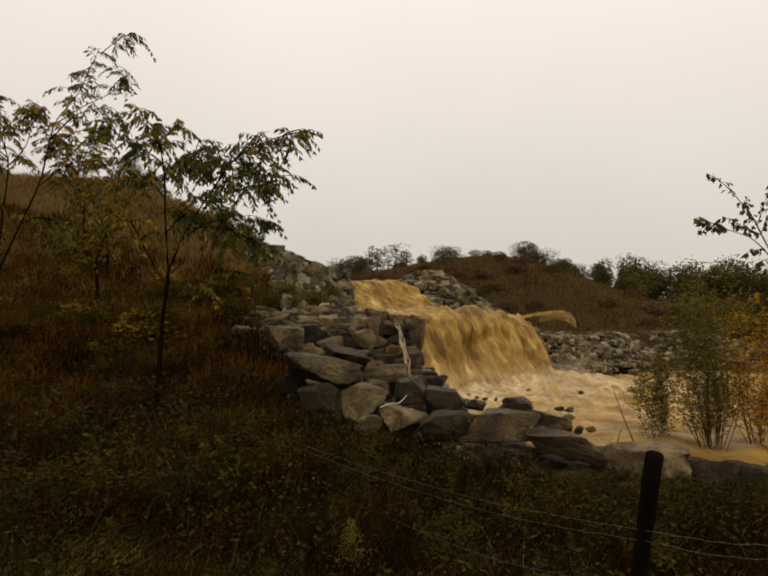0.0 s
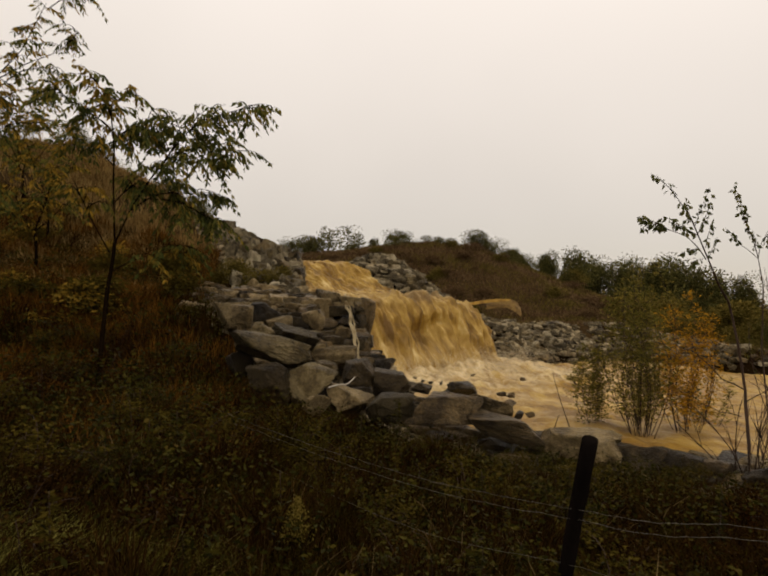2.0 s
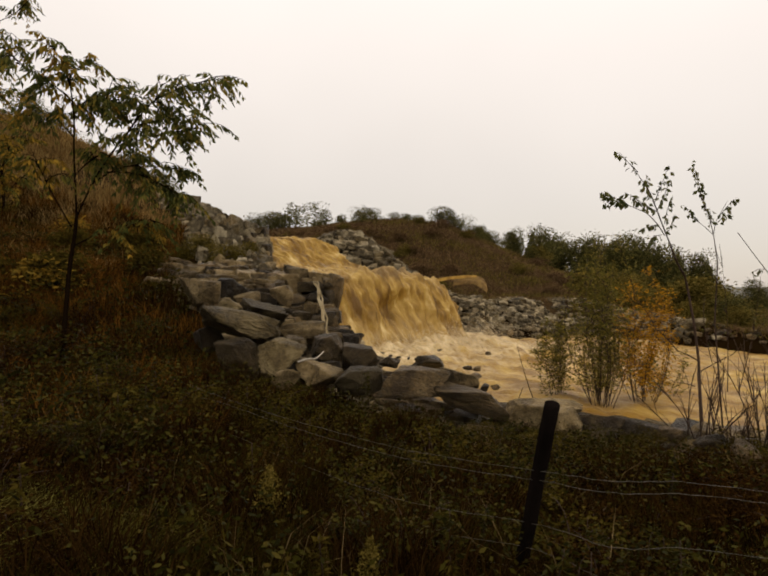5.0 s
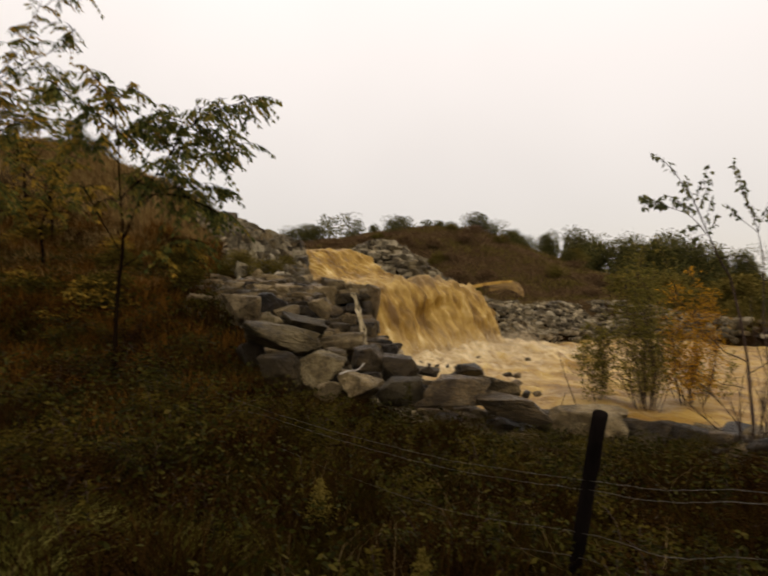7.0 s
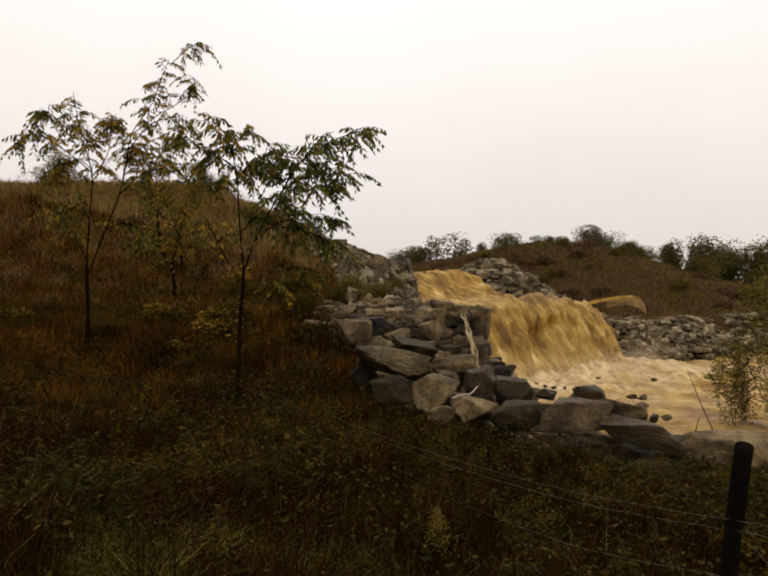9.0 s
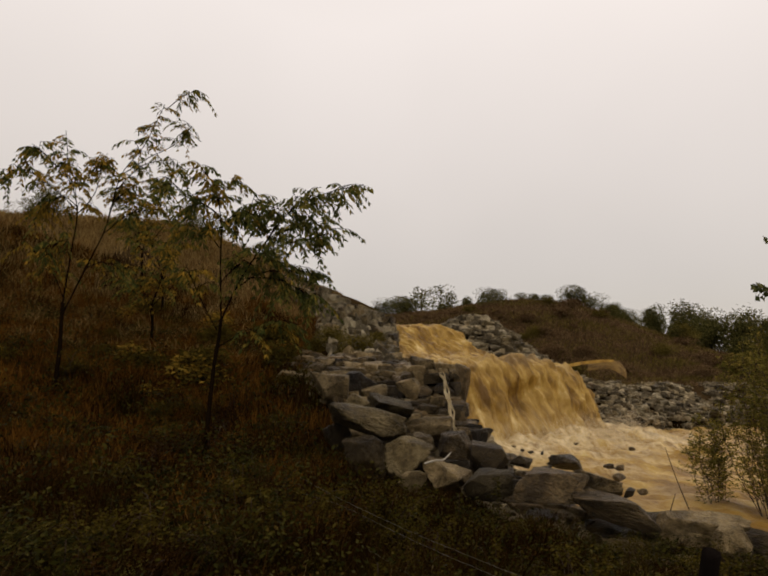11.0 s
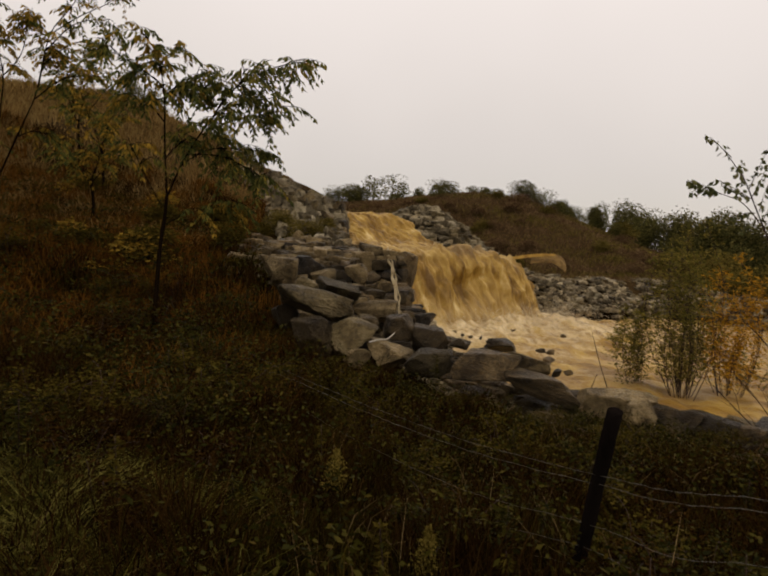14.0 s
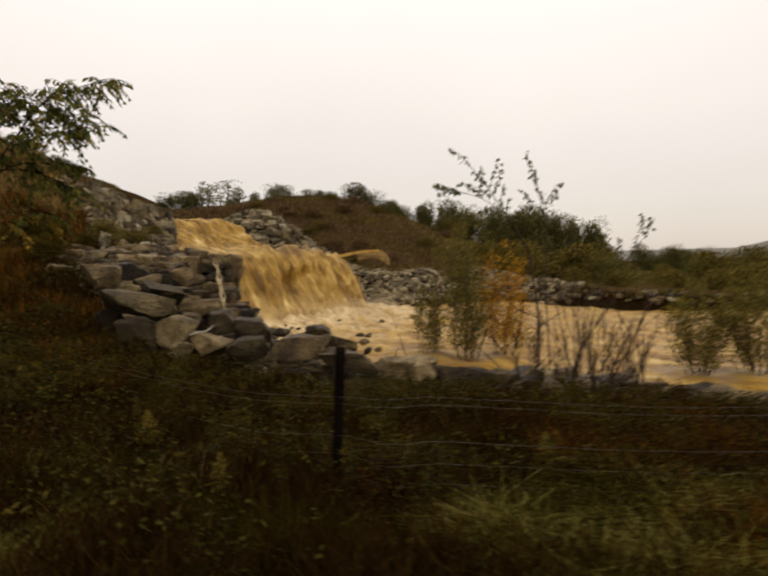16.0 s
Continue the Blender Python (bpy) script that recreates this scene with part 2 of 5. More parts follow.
def water_material(name, along, foam_level, colours, contrast=1.0):
    """Muddy flood water: ochre body, paler foam in streaks that follow the flow."""
    m = bpy.data.materials.new(name)
    m.use_nodes = True
    nt = m.node_tree
    b = nt.nodes["Principled BSDF"]
    co = nt.nodes.new("ShaderNodeUVMap").outputs["UV"]
    streak = noise_node(nt, co, 1.0, 6, 0.6, (along[0], along[1], 1))
    broad = noise_node(nt, co, 1.0, 4, 0.6, (along[0] * 0.4, along[1] * 0.75, 1))
    fine = noise_node(nt, co, 1.0, 4, 0.7, (along[0] * 3.5, along[1] * 3.5, 1))
    mix = nt.nodes.new("ShaderNodeMix")
    mix.data_type = "FLOAT"
    mix.inputs["Factor"].default_value = 0.5
    nt.links.new(streak.outputs["Fac"], mix.inputs[2])
    nt.links.new(broad.outputs["Fac"], mix.inputs[3])
    ramp = ramp_node(nt, [(foam_level + d / contrast, c) for d, c in zip((-0.15, -0.05, 0.05, 0.15), colours)])
    nt.links.new(mix.outputs[0], ramp.inputs["Fac"])
    att = nt.nodes.new("ShaderNodeAttribute")
    att.attribute_name = "foam"
    lace = nt.nodes.new("ShaderNodeMath")
    lace.operation, lace.use_clamp = "MULTIPLY", True
    sharp = ramp_node(nt, [(0.30, (0, 0, 0)), (0.58, (1, 1, 1))])
    nt.links.new(fine.outputs["Fac"], sharp.inputs["Fac"])
    nt.links.new(sharp.outputs["Color"], lace.inputs[0])
    nt.links.new(att.outputs["Fac"], lace.inputs[1])
    froth = nt.nodes.new("ShaderNodeMix")
    froth.data_type = "RGBA"
    froth.inputs[7].default_value = (0.72, 0.57, 0.32, 1)
    nt.links.new(lace.outputs[0], froth.inputs["Factor"])
    nt.links.new(ramp.outputs["Color"], froth.inputs[6])
    nt.links.new(froth.outputs[2], b.inputs["Base Color"])
    b.inputs["Roughness"].default_value = 0.5
    b.inputs["Specular IOR Level"].default_value = 0.18
    bn = nt.nodes.new("ShaderNodeBump")
    bn.inputs["Strength"].default_value, bn.inputs["Distance"].default_value = 0.65, 0.08
    add = nt.nodes.new("ShaderNodeMath")
    add.operation, add.inputs[1].default_value = "MULTIPLY_ADD", 0.35
    nt.links.new(fine.outputs["Fac"], add.inputs[0])
    nt.links.new(streak.outputs["Fac"], add.inputs[2])
    nt.links.new(add.outputs[0], bn.inputs["Height"])
    nt.links.new(bn.outputs["Normal"], b.inputs["Normal"])
    return m


M_FALL = water_material("falling_muddy_water", (4.2, 1.2), 0.53, [(0.13, 0.064, 0.008), (0.27, 0.152, 0.024), (0.41, 0.258, 0.057), (0.64, 0.48, 0.21)], 1.35)
M_POOL = water_material("churning_muddy_water", (1.7, 2.4), 0.54, [(0.17, 0.083, 0.008), (0.28, 0.153, 0.018), (0.38, 0.232, 0.038), (0.56, 0.405, 0.14)], 1.3)

M_SPRAY = surface("spray_droplets", [(0.3, (0.62, 0.52, 0.36)), (0.7, (0.74, 0.66, 0.50))], 2, 9, 0.6, 0, vary="island", spec=0.2, thin=0.5)
M_BLEACHED = surface("bleached_wood", [(0.3, (0.30, 0.26, 0.20)), (0.7, (0.52, 0.47, 0.38))], 5, 40, 0.8, 0.3, 0.004)
M_TRICKLE = water_material("pale_trickle", (14.0, 4.0), 0.5, [(0.16, 0.11, 0.045), (0.28, 0.21, 0.10), (0.40, 0.32, 0.18), (0.55, 0.47, 0.30)])
M_SPILL = water_material("brown_spill", (6.0, 3.0), 0.54, [(0.09, 0.049, 0.011), (0.17, 0.098, 0.022), (0.25, 0.15, 0.038), (0.36, 0.24, 0.08)])


# ---- helpers ----
def mesh_of(name, verts, faces, material, smooth=False, uv=None, foam=None):
    me = bpy.data.meshes.new(name)
    me.from_pydata([tuple(v) for v in verts], [], [tuple(int(i) for i in f) for f in faces])
    me.materials.append(material)
    if smooth:
        me.shade_smooth()
    if uv is not None:
        layer = me.uv_layers.new(name="UVMap")
        idx = np.zeros(len(me.loops), dtype=np.int32)
        me.loops.foreach_get("vertex_index", idx)
        layer.data.foreach_set("uv", np.asarray(uv, dtype=np.float32)[idx].ravel())
    if foam is not None:
        me.attributes.new("foam", "FLOAT", "POINT").data.foreach_set("value", np.asarray(foam, dtype=np.float32))
    me.update()
    return me


def thing(name, label, category, group="", kind="", data=None, at=(0, 0, 0)):
    ob = new(name, data)
    ob.location = at
    return tagged(ob, label, category, group, kind)


def part(name, bm, material, parent, label=""):
    me = bpy.data.meshes.new(name)
    bm.to_mesh(me)
    bm.free()
    me.materials.append(material)
    me.shade_smooth()
    ob = new(name, me)
    ob.parent = parent
    if label:
        ob["label"] = label
    return ob


def part_mesh(name, me, parent, label=""):
    ob = new(name, me)
    ob.parent = parent
    if label:
        ob["label"] = label
    return ob


def ease(a, b, x):
    t = np.clip((np.asarray(x, float) - a) / (b - a), 0, 1)
    return t * t * (3 - 2 * t)


def waves(x, y, scale, seed, octaves=3):
    """Cheap smooth noise on arrays, about -1 to 1."""
    rng = np.random.RandomState(seed)
    out, amp, tot = np.zeros_like(np.asarray(x, float)), 1.0, 0.0
    for _ in range(octaves):
        for _ in range(5):
            a, ph = rng.uniform(0, 2 * math.pi), rng.uniform(0, 2 * math.pi)
            k = rng.uniform(0.7, 1.4) / scale * 2 * math.pi
            out = out + amp * np.sin(k * (np.cos(a) * x + np.sin(a) * y) + ph)
        tot += amp * 2.2
        amp *= 0.5
        scale *= 0.47
    return out / tot


# ---- the lie of the land ----
POOL_Z = -0.30
SHORE = [(-1.35, 11.75), (1.9, 15.9), (4.5, 19.2), (6.5, 21.5), (8.4, 21.2), (9.4, 18.2), (10.4, 16.0), (13, 15.3), (20, 14), (60, 11),
         (60, -2), (14, 2.6), (8, 4.9), (5.6, 6.1), (3.7, 7.4), (2.3, 8.1), (1.2, 8.5), (0.35, 9.0), (-0.55, 10.2)]
FLOW = [(-22, 2.95, 8.4, 10.8), (-13.3, 2.75, 8.4, 10.7), (-12.2, 2.3, 7.9, 10.7), (-11.3, 1.86, 7.35, 10.8), (-10.8, 1.76, 7.35, 11.6),
        (-10.1, 1.70, 7.6, 12.2), (-9.3, 0.3, 7.5, 12.45), (-8.6, 0.1, 7.5, 12.8)]


def shore_distance(x, y):
    """Distance to the pool's edge, negative over the water."""
    x, y = np.asarray(x, float), np.asarray(y, float)
    best, inside = np.full(x.shape, 1e9), np.zeros(x.shape, bool)
    for (ax, ay), (bx, by) in zip(SHORE, SHORE[1:] + SHORE[:1]):
        ex, ey = bx - ax, by - ay
        t = np.clip(((x - ax) * ex + (y - ay) * ey) / (ex * ex + ey * ey), 0, 1)
        best = np.minimum(best, np.hypot(x - ax - t * ex, y - ay - t * ey))
        cross = ((ay > y) != (by > y)) & (x < (bx - ax) * (y - ay) / (by - ay + 1e-12) + ax)
        inside ^= cross
    return np.where(inside, -best, best)


def to_flow(x, y):
    return 0.7071 * (np.asarray(x, float) - y), 0.7071 * (np.asarray(x, float) + y)


def from_flow(s, w):
    return 0.7071 * (s + w), 0.7071 * (w - s)


def ground(x, y):
    x, y = np.asarray(x, float), np.asarray(y, float)
    near = -0.15 * np.clip(x, -7, 4.5) - 0.02 * np.clip(y, -3, 9)
    p = -0.45 * x + 0.9 * y
    bank = np.interp(p, [0, 6.6, 7.4, 8.6, 10.5, 14, 16, 18, 20, 21.5], [-3, -0.5, -0.1, 0.5, 1.45, 2.35, 3.3, 4.95, 6.1, 6.4])
    cap = np.interp(x, [-40, -16, -12, -10.3, -7.3, -5.2, -3.3, -2.2, -1.0, 0.5], [6.6, 6.4, 6.3, 5.95, 4.7, 3.45, 2.5, 1.7, 1.3, 0.2])
    cap = cap - 0.7 * ease(16.0, 17.4, y) * ease(-8.0, -6.0, x) * ease(-2.2, -3.0, x)
    left = np.minimum(bank, cap) - 0.28 * np.clip(y - 18, 0, 12) * ease(-11, -8, x)
    ridge = np.interp(x, [-60, -20, -7, -1.4, 3.5, 6.1, 10, 16, 30, 80], [6, 5.2, 4.5, 5.2, 4.9, 3.9, 2.2, 0.5, -0.6, -2])
    base = np.interp(x, [7.5, 10.5, 14, 30], [0.9, 0.25, 0.05, -0.1])
    far = base + (ridge - base) * ease(23.5, 34.5, y) - 0.02 * np.clip(y - 40, 0, 400) + 17 * np.exp(-(((x - 245) / 48) ** 2 + ((y - 250) / 60) ** 2))
    far = far + 2.35 * np.exp(-(((x + 1.4) / 2.3) ** 2 + ((y - 20.8) / 2.6) ** 2))
    blend = ease(13.2, 18.5, y - 0.55 * np.clip(x + 3, -40, 0) * 1.6)
    z = np.maximum(near, left) + 0.42 * np.exp(-(((x + 2.9) / 1.0) ** 2 + ((y - 7.7) / 1.5) ** 2))
    z = np.where(x < -2.5, z + (np.maximum(far, left) - z) * blend, z)
    right = ease(14.5, 17.0, y + 0.25 * np.clip(x - 2, 0, 60))
    z = np.where(x >= -2.5, z + (far - z) * right, z)
    z = z + 0.07 * waves(x, y, 3.0, 3) + 0.25 * waves(x, y, 14.0, 5) * ease(24, 40, y)
    d = shore_distance(x, y)
    z = z + (-1.1 - z) * ease(0.45, -0.7, d)
    z = np.where((d > 0) & (d < 2.5) & (y > 14), np.maximum(np.minimum(z, POOL_Z + 0.1 + d * 0.75), POOL_Z), z)
    z = np.where(d > 0.15, np.maximum(z, POOL_Z + 0.02 + 0.02 * np.clip(d, 0, 3)), z)
    s, w = to_flow(x, y)
    ss = [f[0] for f in FLOW]
    zs, lo, hi = (np.interp(s, ss, [f[k] for f in FLOW]) for k in (1, 2, 3))
    inside = np.minimum(w - lo, hi - w)
    cut = ease(-0.12, 0.1, inside) * ((s > -22) & (s < -8.6))
    return z + (np.minimum(zs - 0.35, z) - z) * cut


def spaced(lo, hi, step, far, growth=1.28):
    mid = list(np.arange(lo, hi + step / 2, step))
    for sign, end in ((-1, lo), (1, hi)):
        at, gap = end, step
        while abs(at) < far:
            gap *= growth
            at += sign * gap
            mid.append(at)
    return np.array(sorted(mid))


def build_ground():
    gx, gy = spaced(-17, 14, 0.16, 900), spaced(-3, 27, 0.16, 900)
    X, Y = np.meshgrid(gx, gy)
    Z = ground(X, Y)
    n, m = len(gx), len(gy)
    i = np.arange(n * m).reshape(m, n)
    faces = np.stack([i[:-1, :-1], i[:-1, 1:], i[1:, 1:], i[1:, :-1]], -1).reshape(-1, 4)
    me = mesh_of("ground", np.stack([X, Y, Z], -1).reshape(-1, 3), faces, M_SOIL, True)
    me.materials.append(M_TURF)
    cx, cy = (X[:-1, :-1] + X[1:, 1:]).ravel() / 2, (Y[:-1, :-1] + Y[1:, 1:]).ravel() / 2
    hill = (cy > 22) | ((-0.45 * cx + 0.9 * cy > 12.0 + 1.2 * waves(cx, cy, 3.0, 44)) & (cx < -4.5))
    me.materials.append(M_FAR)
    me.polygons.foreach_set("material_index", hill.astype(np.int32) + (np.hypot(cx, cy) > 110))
    thing("ground", "wet soil bank under weeds and grass, shade between them in its colour", "ground", kind="structure", data=me)


build_ground()


# ---- water ----
def build_falls():
    knots = [(-22, 2.95), (-13.4, 2.78), (-13.1, 2.70), (-12.7, 2.42), (-12.3, 2.25), (-11.9, 2.02), (-11.3, 1.84), (-10.7, 1.78), (-10.25, 1.80),
             (-10.02, 1.70), (-9.82, 1.45), (-9.62, 1.0), (-9.46, 0.55), (-9.3, 0.2), (-8.9, 0.05), (-8.3, -0.1)]
    ks, kz = np.array(knots).T
    arc = np.r_[0, np.cumsum(np.hypot(np.diff(ks), np.diff(kz)))]
    rows = np.r_[np.linspace(0, arc[1], 20)[:-1], np.arange(arc[1], arc[-1], 0.04)]
    s0, z0 = np.interp(rows, arc, ks), np.interp(rows, arc, kz)
    cols = np.linspace(0, 1, 150)
    S, U = np.meshgrid(s0, cols, indexing="ij")
    Z = np.repeat(z0[:, None], len(cols), 1)
    A = np.repeat(rows[:, None], len(cols), 1)
    fs = [f[0] for f in FLOW]
    lo, hi = np.interp(S, fs, [f[2] for f in FLOW]), np.interp(S, fs, [f[3] for f in FLOW])
    lo = lo + 0.12 * waves(A, 0 * A, 0.9, 21)
    hi = hi + 0.12 * waves(A, 0 * A, 0.9, 22)
    W = lo + (hi - lo) * U
    drop = ease(-10.3, -9.9, S)
    # the sheet breaks up into ropes and lumps as it falls
    rope = waves(W, A * 0.2, 0.42, 7, 4)
    thread = waves(W, A * 0.3, 0.16, 8, 3)
    lump = waves(W, A * 0.8, 0.9, 9, 4)
    steep = np.clip(np.abs(np.gradient(Z, axis=0)) / 0.04, 0, 1)
    billow = np.abs(waves(W, A * 0.55, 1.3, 14, 3))
    hollow = np.exp(-((U - 0.5 - 0.12 * (Z - 0.8)) / 0.11) ** 2) * ease(1.55, 1.0, Z) * ease(0.35, 0.85, Z)
    push = 0.035 * rope + 0.035 * lump + 0.02 * thread + 0.07 * billow * steep - 0.22 * hollow * drop
    S2 = S + push * (0.5 + steep) + 0.07 * waves(W, 0 * W, 2.1, 12) * drop - 0.42 * (U - 0.5) ** 2 * drop
    Z2 = Z + (0.08 * lump + 0.03 * rope + 0.02 * thread) * (1.1 - 0.5 * steep) + 0.13 * np.exp(-((S + 10.45) / 0.3) ** 2) * (0.5 + lump) * ease(0.25, 0.45, U)
    Z2 = Z2 - 0.22 * ease(0.72, 1.0, U) * ease(-11.2, -10.2, S) * ease(0.2, 0.9, Z)
    X, Y = from_flow(S2, W)
    n, m = len(cols), len(rows)
    i = np.arange(n * m).reshape(m, n)
    faces = np.stack([i[:-1, :-1], i[:-1, 1:], i[1:, 1:], i[1:, :-1]], -1).reshape(-1, 4)
    me = mesh_of("waterfall", np.stack([X, Y, Z2], -1).reshape(-1, 3), faces, M_FALL, True, np.stack([W, A], -1).reshape(-1, 2), np.clip(0.75 * np.exp(-((S + 9.1) / 0.28) ** 2) + 0.25 * np.exp(-((S + 10.4) / 0.35) ** 2) + 0.2 * np.exp(-((S + 11.4) / 0.4) ** 2), 0, 1).reshape(-1))
    thing("waterfall", "muddy ochre flood water falling over two rock steps", "waterfall", kind="structure", data=me)


def build_pool():
    gx, gy = np.arange(-1.6, 34, 0.11), np.arange(3.0, 22.6, 0.11)
    X, Y = np.meshgrid(gx, gy)
    s, w = to_flow(X, Y)
    run = np.hypot(np.clip(s + 9.2, 0, 50), np.maximum(np.clip(7.5 - w, 0, 50), np.clip(w - 12.8, 0, 50)))
    rough = np.exp(-run / 3.2)
    Z = POOL_Z + 0.46 * np.exp(-run / 2.4) + (0.018 + 0.11 * rough) * waves(X, Y, 1.3, 31, 4) + (0.012 + 0.09 * np.exp(-run / 4)) * np.abs(waves(X, Y, 0.7, 33, 4)) + (0.012 + 0.035 * rough) * waves(X, Y * 1.3, 0.42, 35, 2)
    n, m = len(gx), len(gy)
    i = np.arange(n * m).reshape(m, n)
    faces = np.stack([i[:-1, :-1], i[:-1, 1:], i[1:, 1:], i[1:, :-1]], -1).reshape(-1, 4)
    keep = (shore_distance(X, Y) < 0.35).ravel()
    faces = faces[keep[faces].any(1)]
    used = np.unique(faces)
    back = np.zeros(n * m, int)
    back[used] = np.arange(len(used))
    V = np.stack([X, Y, Z], -1).reshape(-1, 3)[used]
    uv = np.stack([s, w], -1).reshape(-1, 2)[used]
    foam = np.clip(1.25 * np.exp(-run / 0.95) + 0.5 * np.exp(-run / 4) * (0.4 + waves(X, Y, 1.3, 41)) + 0.35 * ease(0.25, 0.75, waves(X, Y * 1.6, 2.2, 43)) * ease(3, 9, run), 0, 1)
    me = mesh_of("water", V, back[faces], M_POOL, True, uv, foam.reshape(-1)[used])
    thing("water", "churning muddy tan pool below the falls", "water", kind="structure", data=me)


build_falls()
build_pool()


# ---- boulders and riprap ----
def stone_mesh(name, seed, level, material, rough=0.03, crisp=44):
    """A blocky quarried stone 1 m across: flat broken faces that meet in chipped edges."""
    rng = random.Random(seed)
    planes = []
    for axis in range(3):
        for sign in (-1, 1):
            n = Vector([rng.gauss(0, 0.34) for _ in range(3)])
            n[axis] += sign
            planes.append((n.normalized(), rng.uniform(0.38, 0.48)))
    for _ in range(7):
        n = Vector((rng.gauss(0, 1), rng.gauss(0, 1), rng.gauss(0, 0.9))).normalized()
        planes.append((n, rng.uniform(0.40, 0.56)))
    bm = bmesh.new()
    bmesh.ops.create_icosphere(bm, subdivisions=level, radius=1.0)
    off = Vector((rng.uniform(0, 50), rng.uniform(0, 50), rng.uniform(0, 50)))
    for v in bm.verts:
        d = v.co.normalized()
        total = sum(max(0.0, n.dot(d) / h) ** crisp for n, h in planes)
        p = d * total ** (-1 / crisp)
        lump = noise.noise(p * 2.2 + off) + 0.6 * noise.noise(p * 5 + off) - 0.8 * abs(noise.noise(p * 3.6 - off)) + 0.45 * noise.noise(p * 11 + off) + 0.3 * noise.noise(p * 25 + off)
        v.co = p * (1 + 1.6 * rough * lump)
    low, high = ([pick(v.co[a] for v in bm.verts) for a in range(3)] for pick in (min, max))
    for v in bm.verts:
        v.co = Vector((v.co[a] - (low[a] + high[a]) / 2) / (high[a] - low[a]) for a in range(3))
    me = bpy.data.meshes.new(name)
    bm.to_mesh(me)
    bm.free()
    me.materials.append(material)
    me.shade_smooth()
    me.set_sharp_from_angle(angle=radians(24))
    return me


TONES = {"pale_rock": "pale grey", "wet_rock": "grey", "soaked_rock": "soaked dark grey"}


def boulder(at, size, turn, tilt, material, seed):
    me = stone_mesh("boulder", seed * 7, 5 if size[0] > 0.5 else 4, material, 0.05)
    slabby = "flat slab-like" if size[2] < 0.42 * size[0] else "angular"
    ob = thing("boulder", f"{TONES[material.name]} {slabby} boulder of the stone bank", "boulder", "boulders of the stone bank", data=me)
    ob.matrix_world = pose(*at, 0, 0, turn) @ pose(0, 0, 0, 0, tilt, 0) @ Matrix.Diagonal((*size, 1))


boulder((-1.84, 7.55, 1.03), (1.14, 0.71, 0.38), 22, 19, M_ROCK_PALE, 1)
boulder((-1.74, 7.05, 0.62), (0.64, 0.51, 0.57), 26, 4, M_ROCK, 2)
boulder((-1.26, 7.15, 0.66), (0.59, 0.48, 0.43), -2, 10, M_ROCK_PALE, 3)
boulder((-0.79, 7.00, 0.52), (0.64, 0.48, 0.41), 13, -4, M_ROCK, 4)
boulder((-0.70, 7.90, 0.71), (0.57, 0.45, 0.37), 8, 8, M_ROCK_DARK, 5)
boulder((-0.34, 7.75, 0.57), (0.51, 0.40, 0.38), -2, 6, M_ROCK_DARK, 6)
boulder((-0.33, 6.85, 0.43), (0.55, 0.44, 0.31), 13, -8, M_ROCK_PALE, 7)
boulder((-1.15, 6.75, 0.45), (0.31, 0.25, 0.27), 30, 0, M_ROCK, 8)
boulder((0.34, 7.45, 0.32), (0.92, 0.65, 0.40), -6, 6, M_ROCK_DARK, 9)
boulder((1.12, 7.35, 0.14), (1.14, 0.68, 0.32), -17, 9, M_ROCK_DARK, 10)
boulder((0.96, 7.80, 0.27), (0.61, 0.49, 0.34), 7, 6, M_ROCK, 11)
boulder((0.63, 8.70, 0.39), (0.50, 0.45, 0.24), -4, 3, M_ROCK_DARK, 12)
boulder((1.85, 7.00, -0.00), (0.90, 0.54, 0.43), -25, 3, M_ROCK, 13)
boulder((2.46, 6.75, -0.09), (0.55, 0.44, 0.35), -12, -3, M_ROCK_DARK, 14)
boulder((2.02, 6.65, 0.03), (0.36, 0.32, 0.33), 13, 0, M_ROCK, 15)
boulder((2.82, 6.60, -0.07), (0.42, 0.33, 0.25), -43, 4, M_ROCK_DARK, 16)
boulder((3.11, 6.40, -0.07), (0.43, 0.35, 0.23), -14, 0, M_ROCK_DARK, 17)
boulder((-2.80, 8.95, 1.38), (0.67, 0.54, 0.45), 28, 5, M_ROCK, 18)
boulder((-2.39, 9.30, 1.43), (0.53, 0.43, 0.40), 5, 0, M_ROCK_DARK, 19)
boulder((-1.77, 8.45, 1.12), (0.64, 0.51, 0.37), 26, 8, M_ROCK_PALE, 20)
boulder((-2.10, 7.95, 1.23), (0.36, 0.33, 0.23), 7, 12, M_ROCK_PALE, 21)
boulder((-1.20, 8.50, 0.86), (0.64, 0.51, 0.36), 13, 4, M_ROCK, 22)
boulder((-3.52, 9.60, 1.46), (0.52, 0.47, 0.31), 20, 6, M_ROCK_PALE, 23)
boulder((-1.67, 9.40, 1.34), (0.38, 0.31, 0.35), 10, -5, M_ROCK, 24)
boulder((-1.21, 7.75, 0.77), (0.38, 0.34, 0.21), 31, 6, M_ROCK, 25)
boulder((0.06, 8.50, 0.43), (0.32, 0.29, 0.18), 10, 0, M_ROCK_DARK, 26)
boulder((-1.00, 10.90, 1.35), (0.39, 0.39, 0.80), 10, 3, M_ROCK_DARK, 29)
boulder((-1.18, 10.30, 1.02), (0.40, 0.40, 0.71), -2, -3, M_ROCK_DARK, 30)
boulder((-0.90, 9.60, 0.84), (0.28, 0.28, 0.47), 15, 2, M_ROCK_DARK, 31)
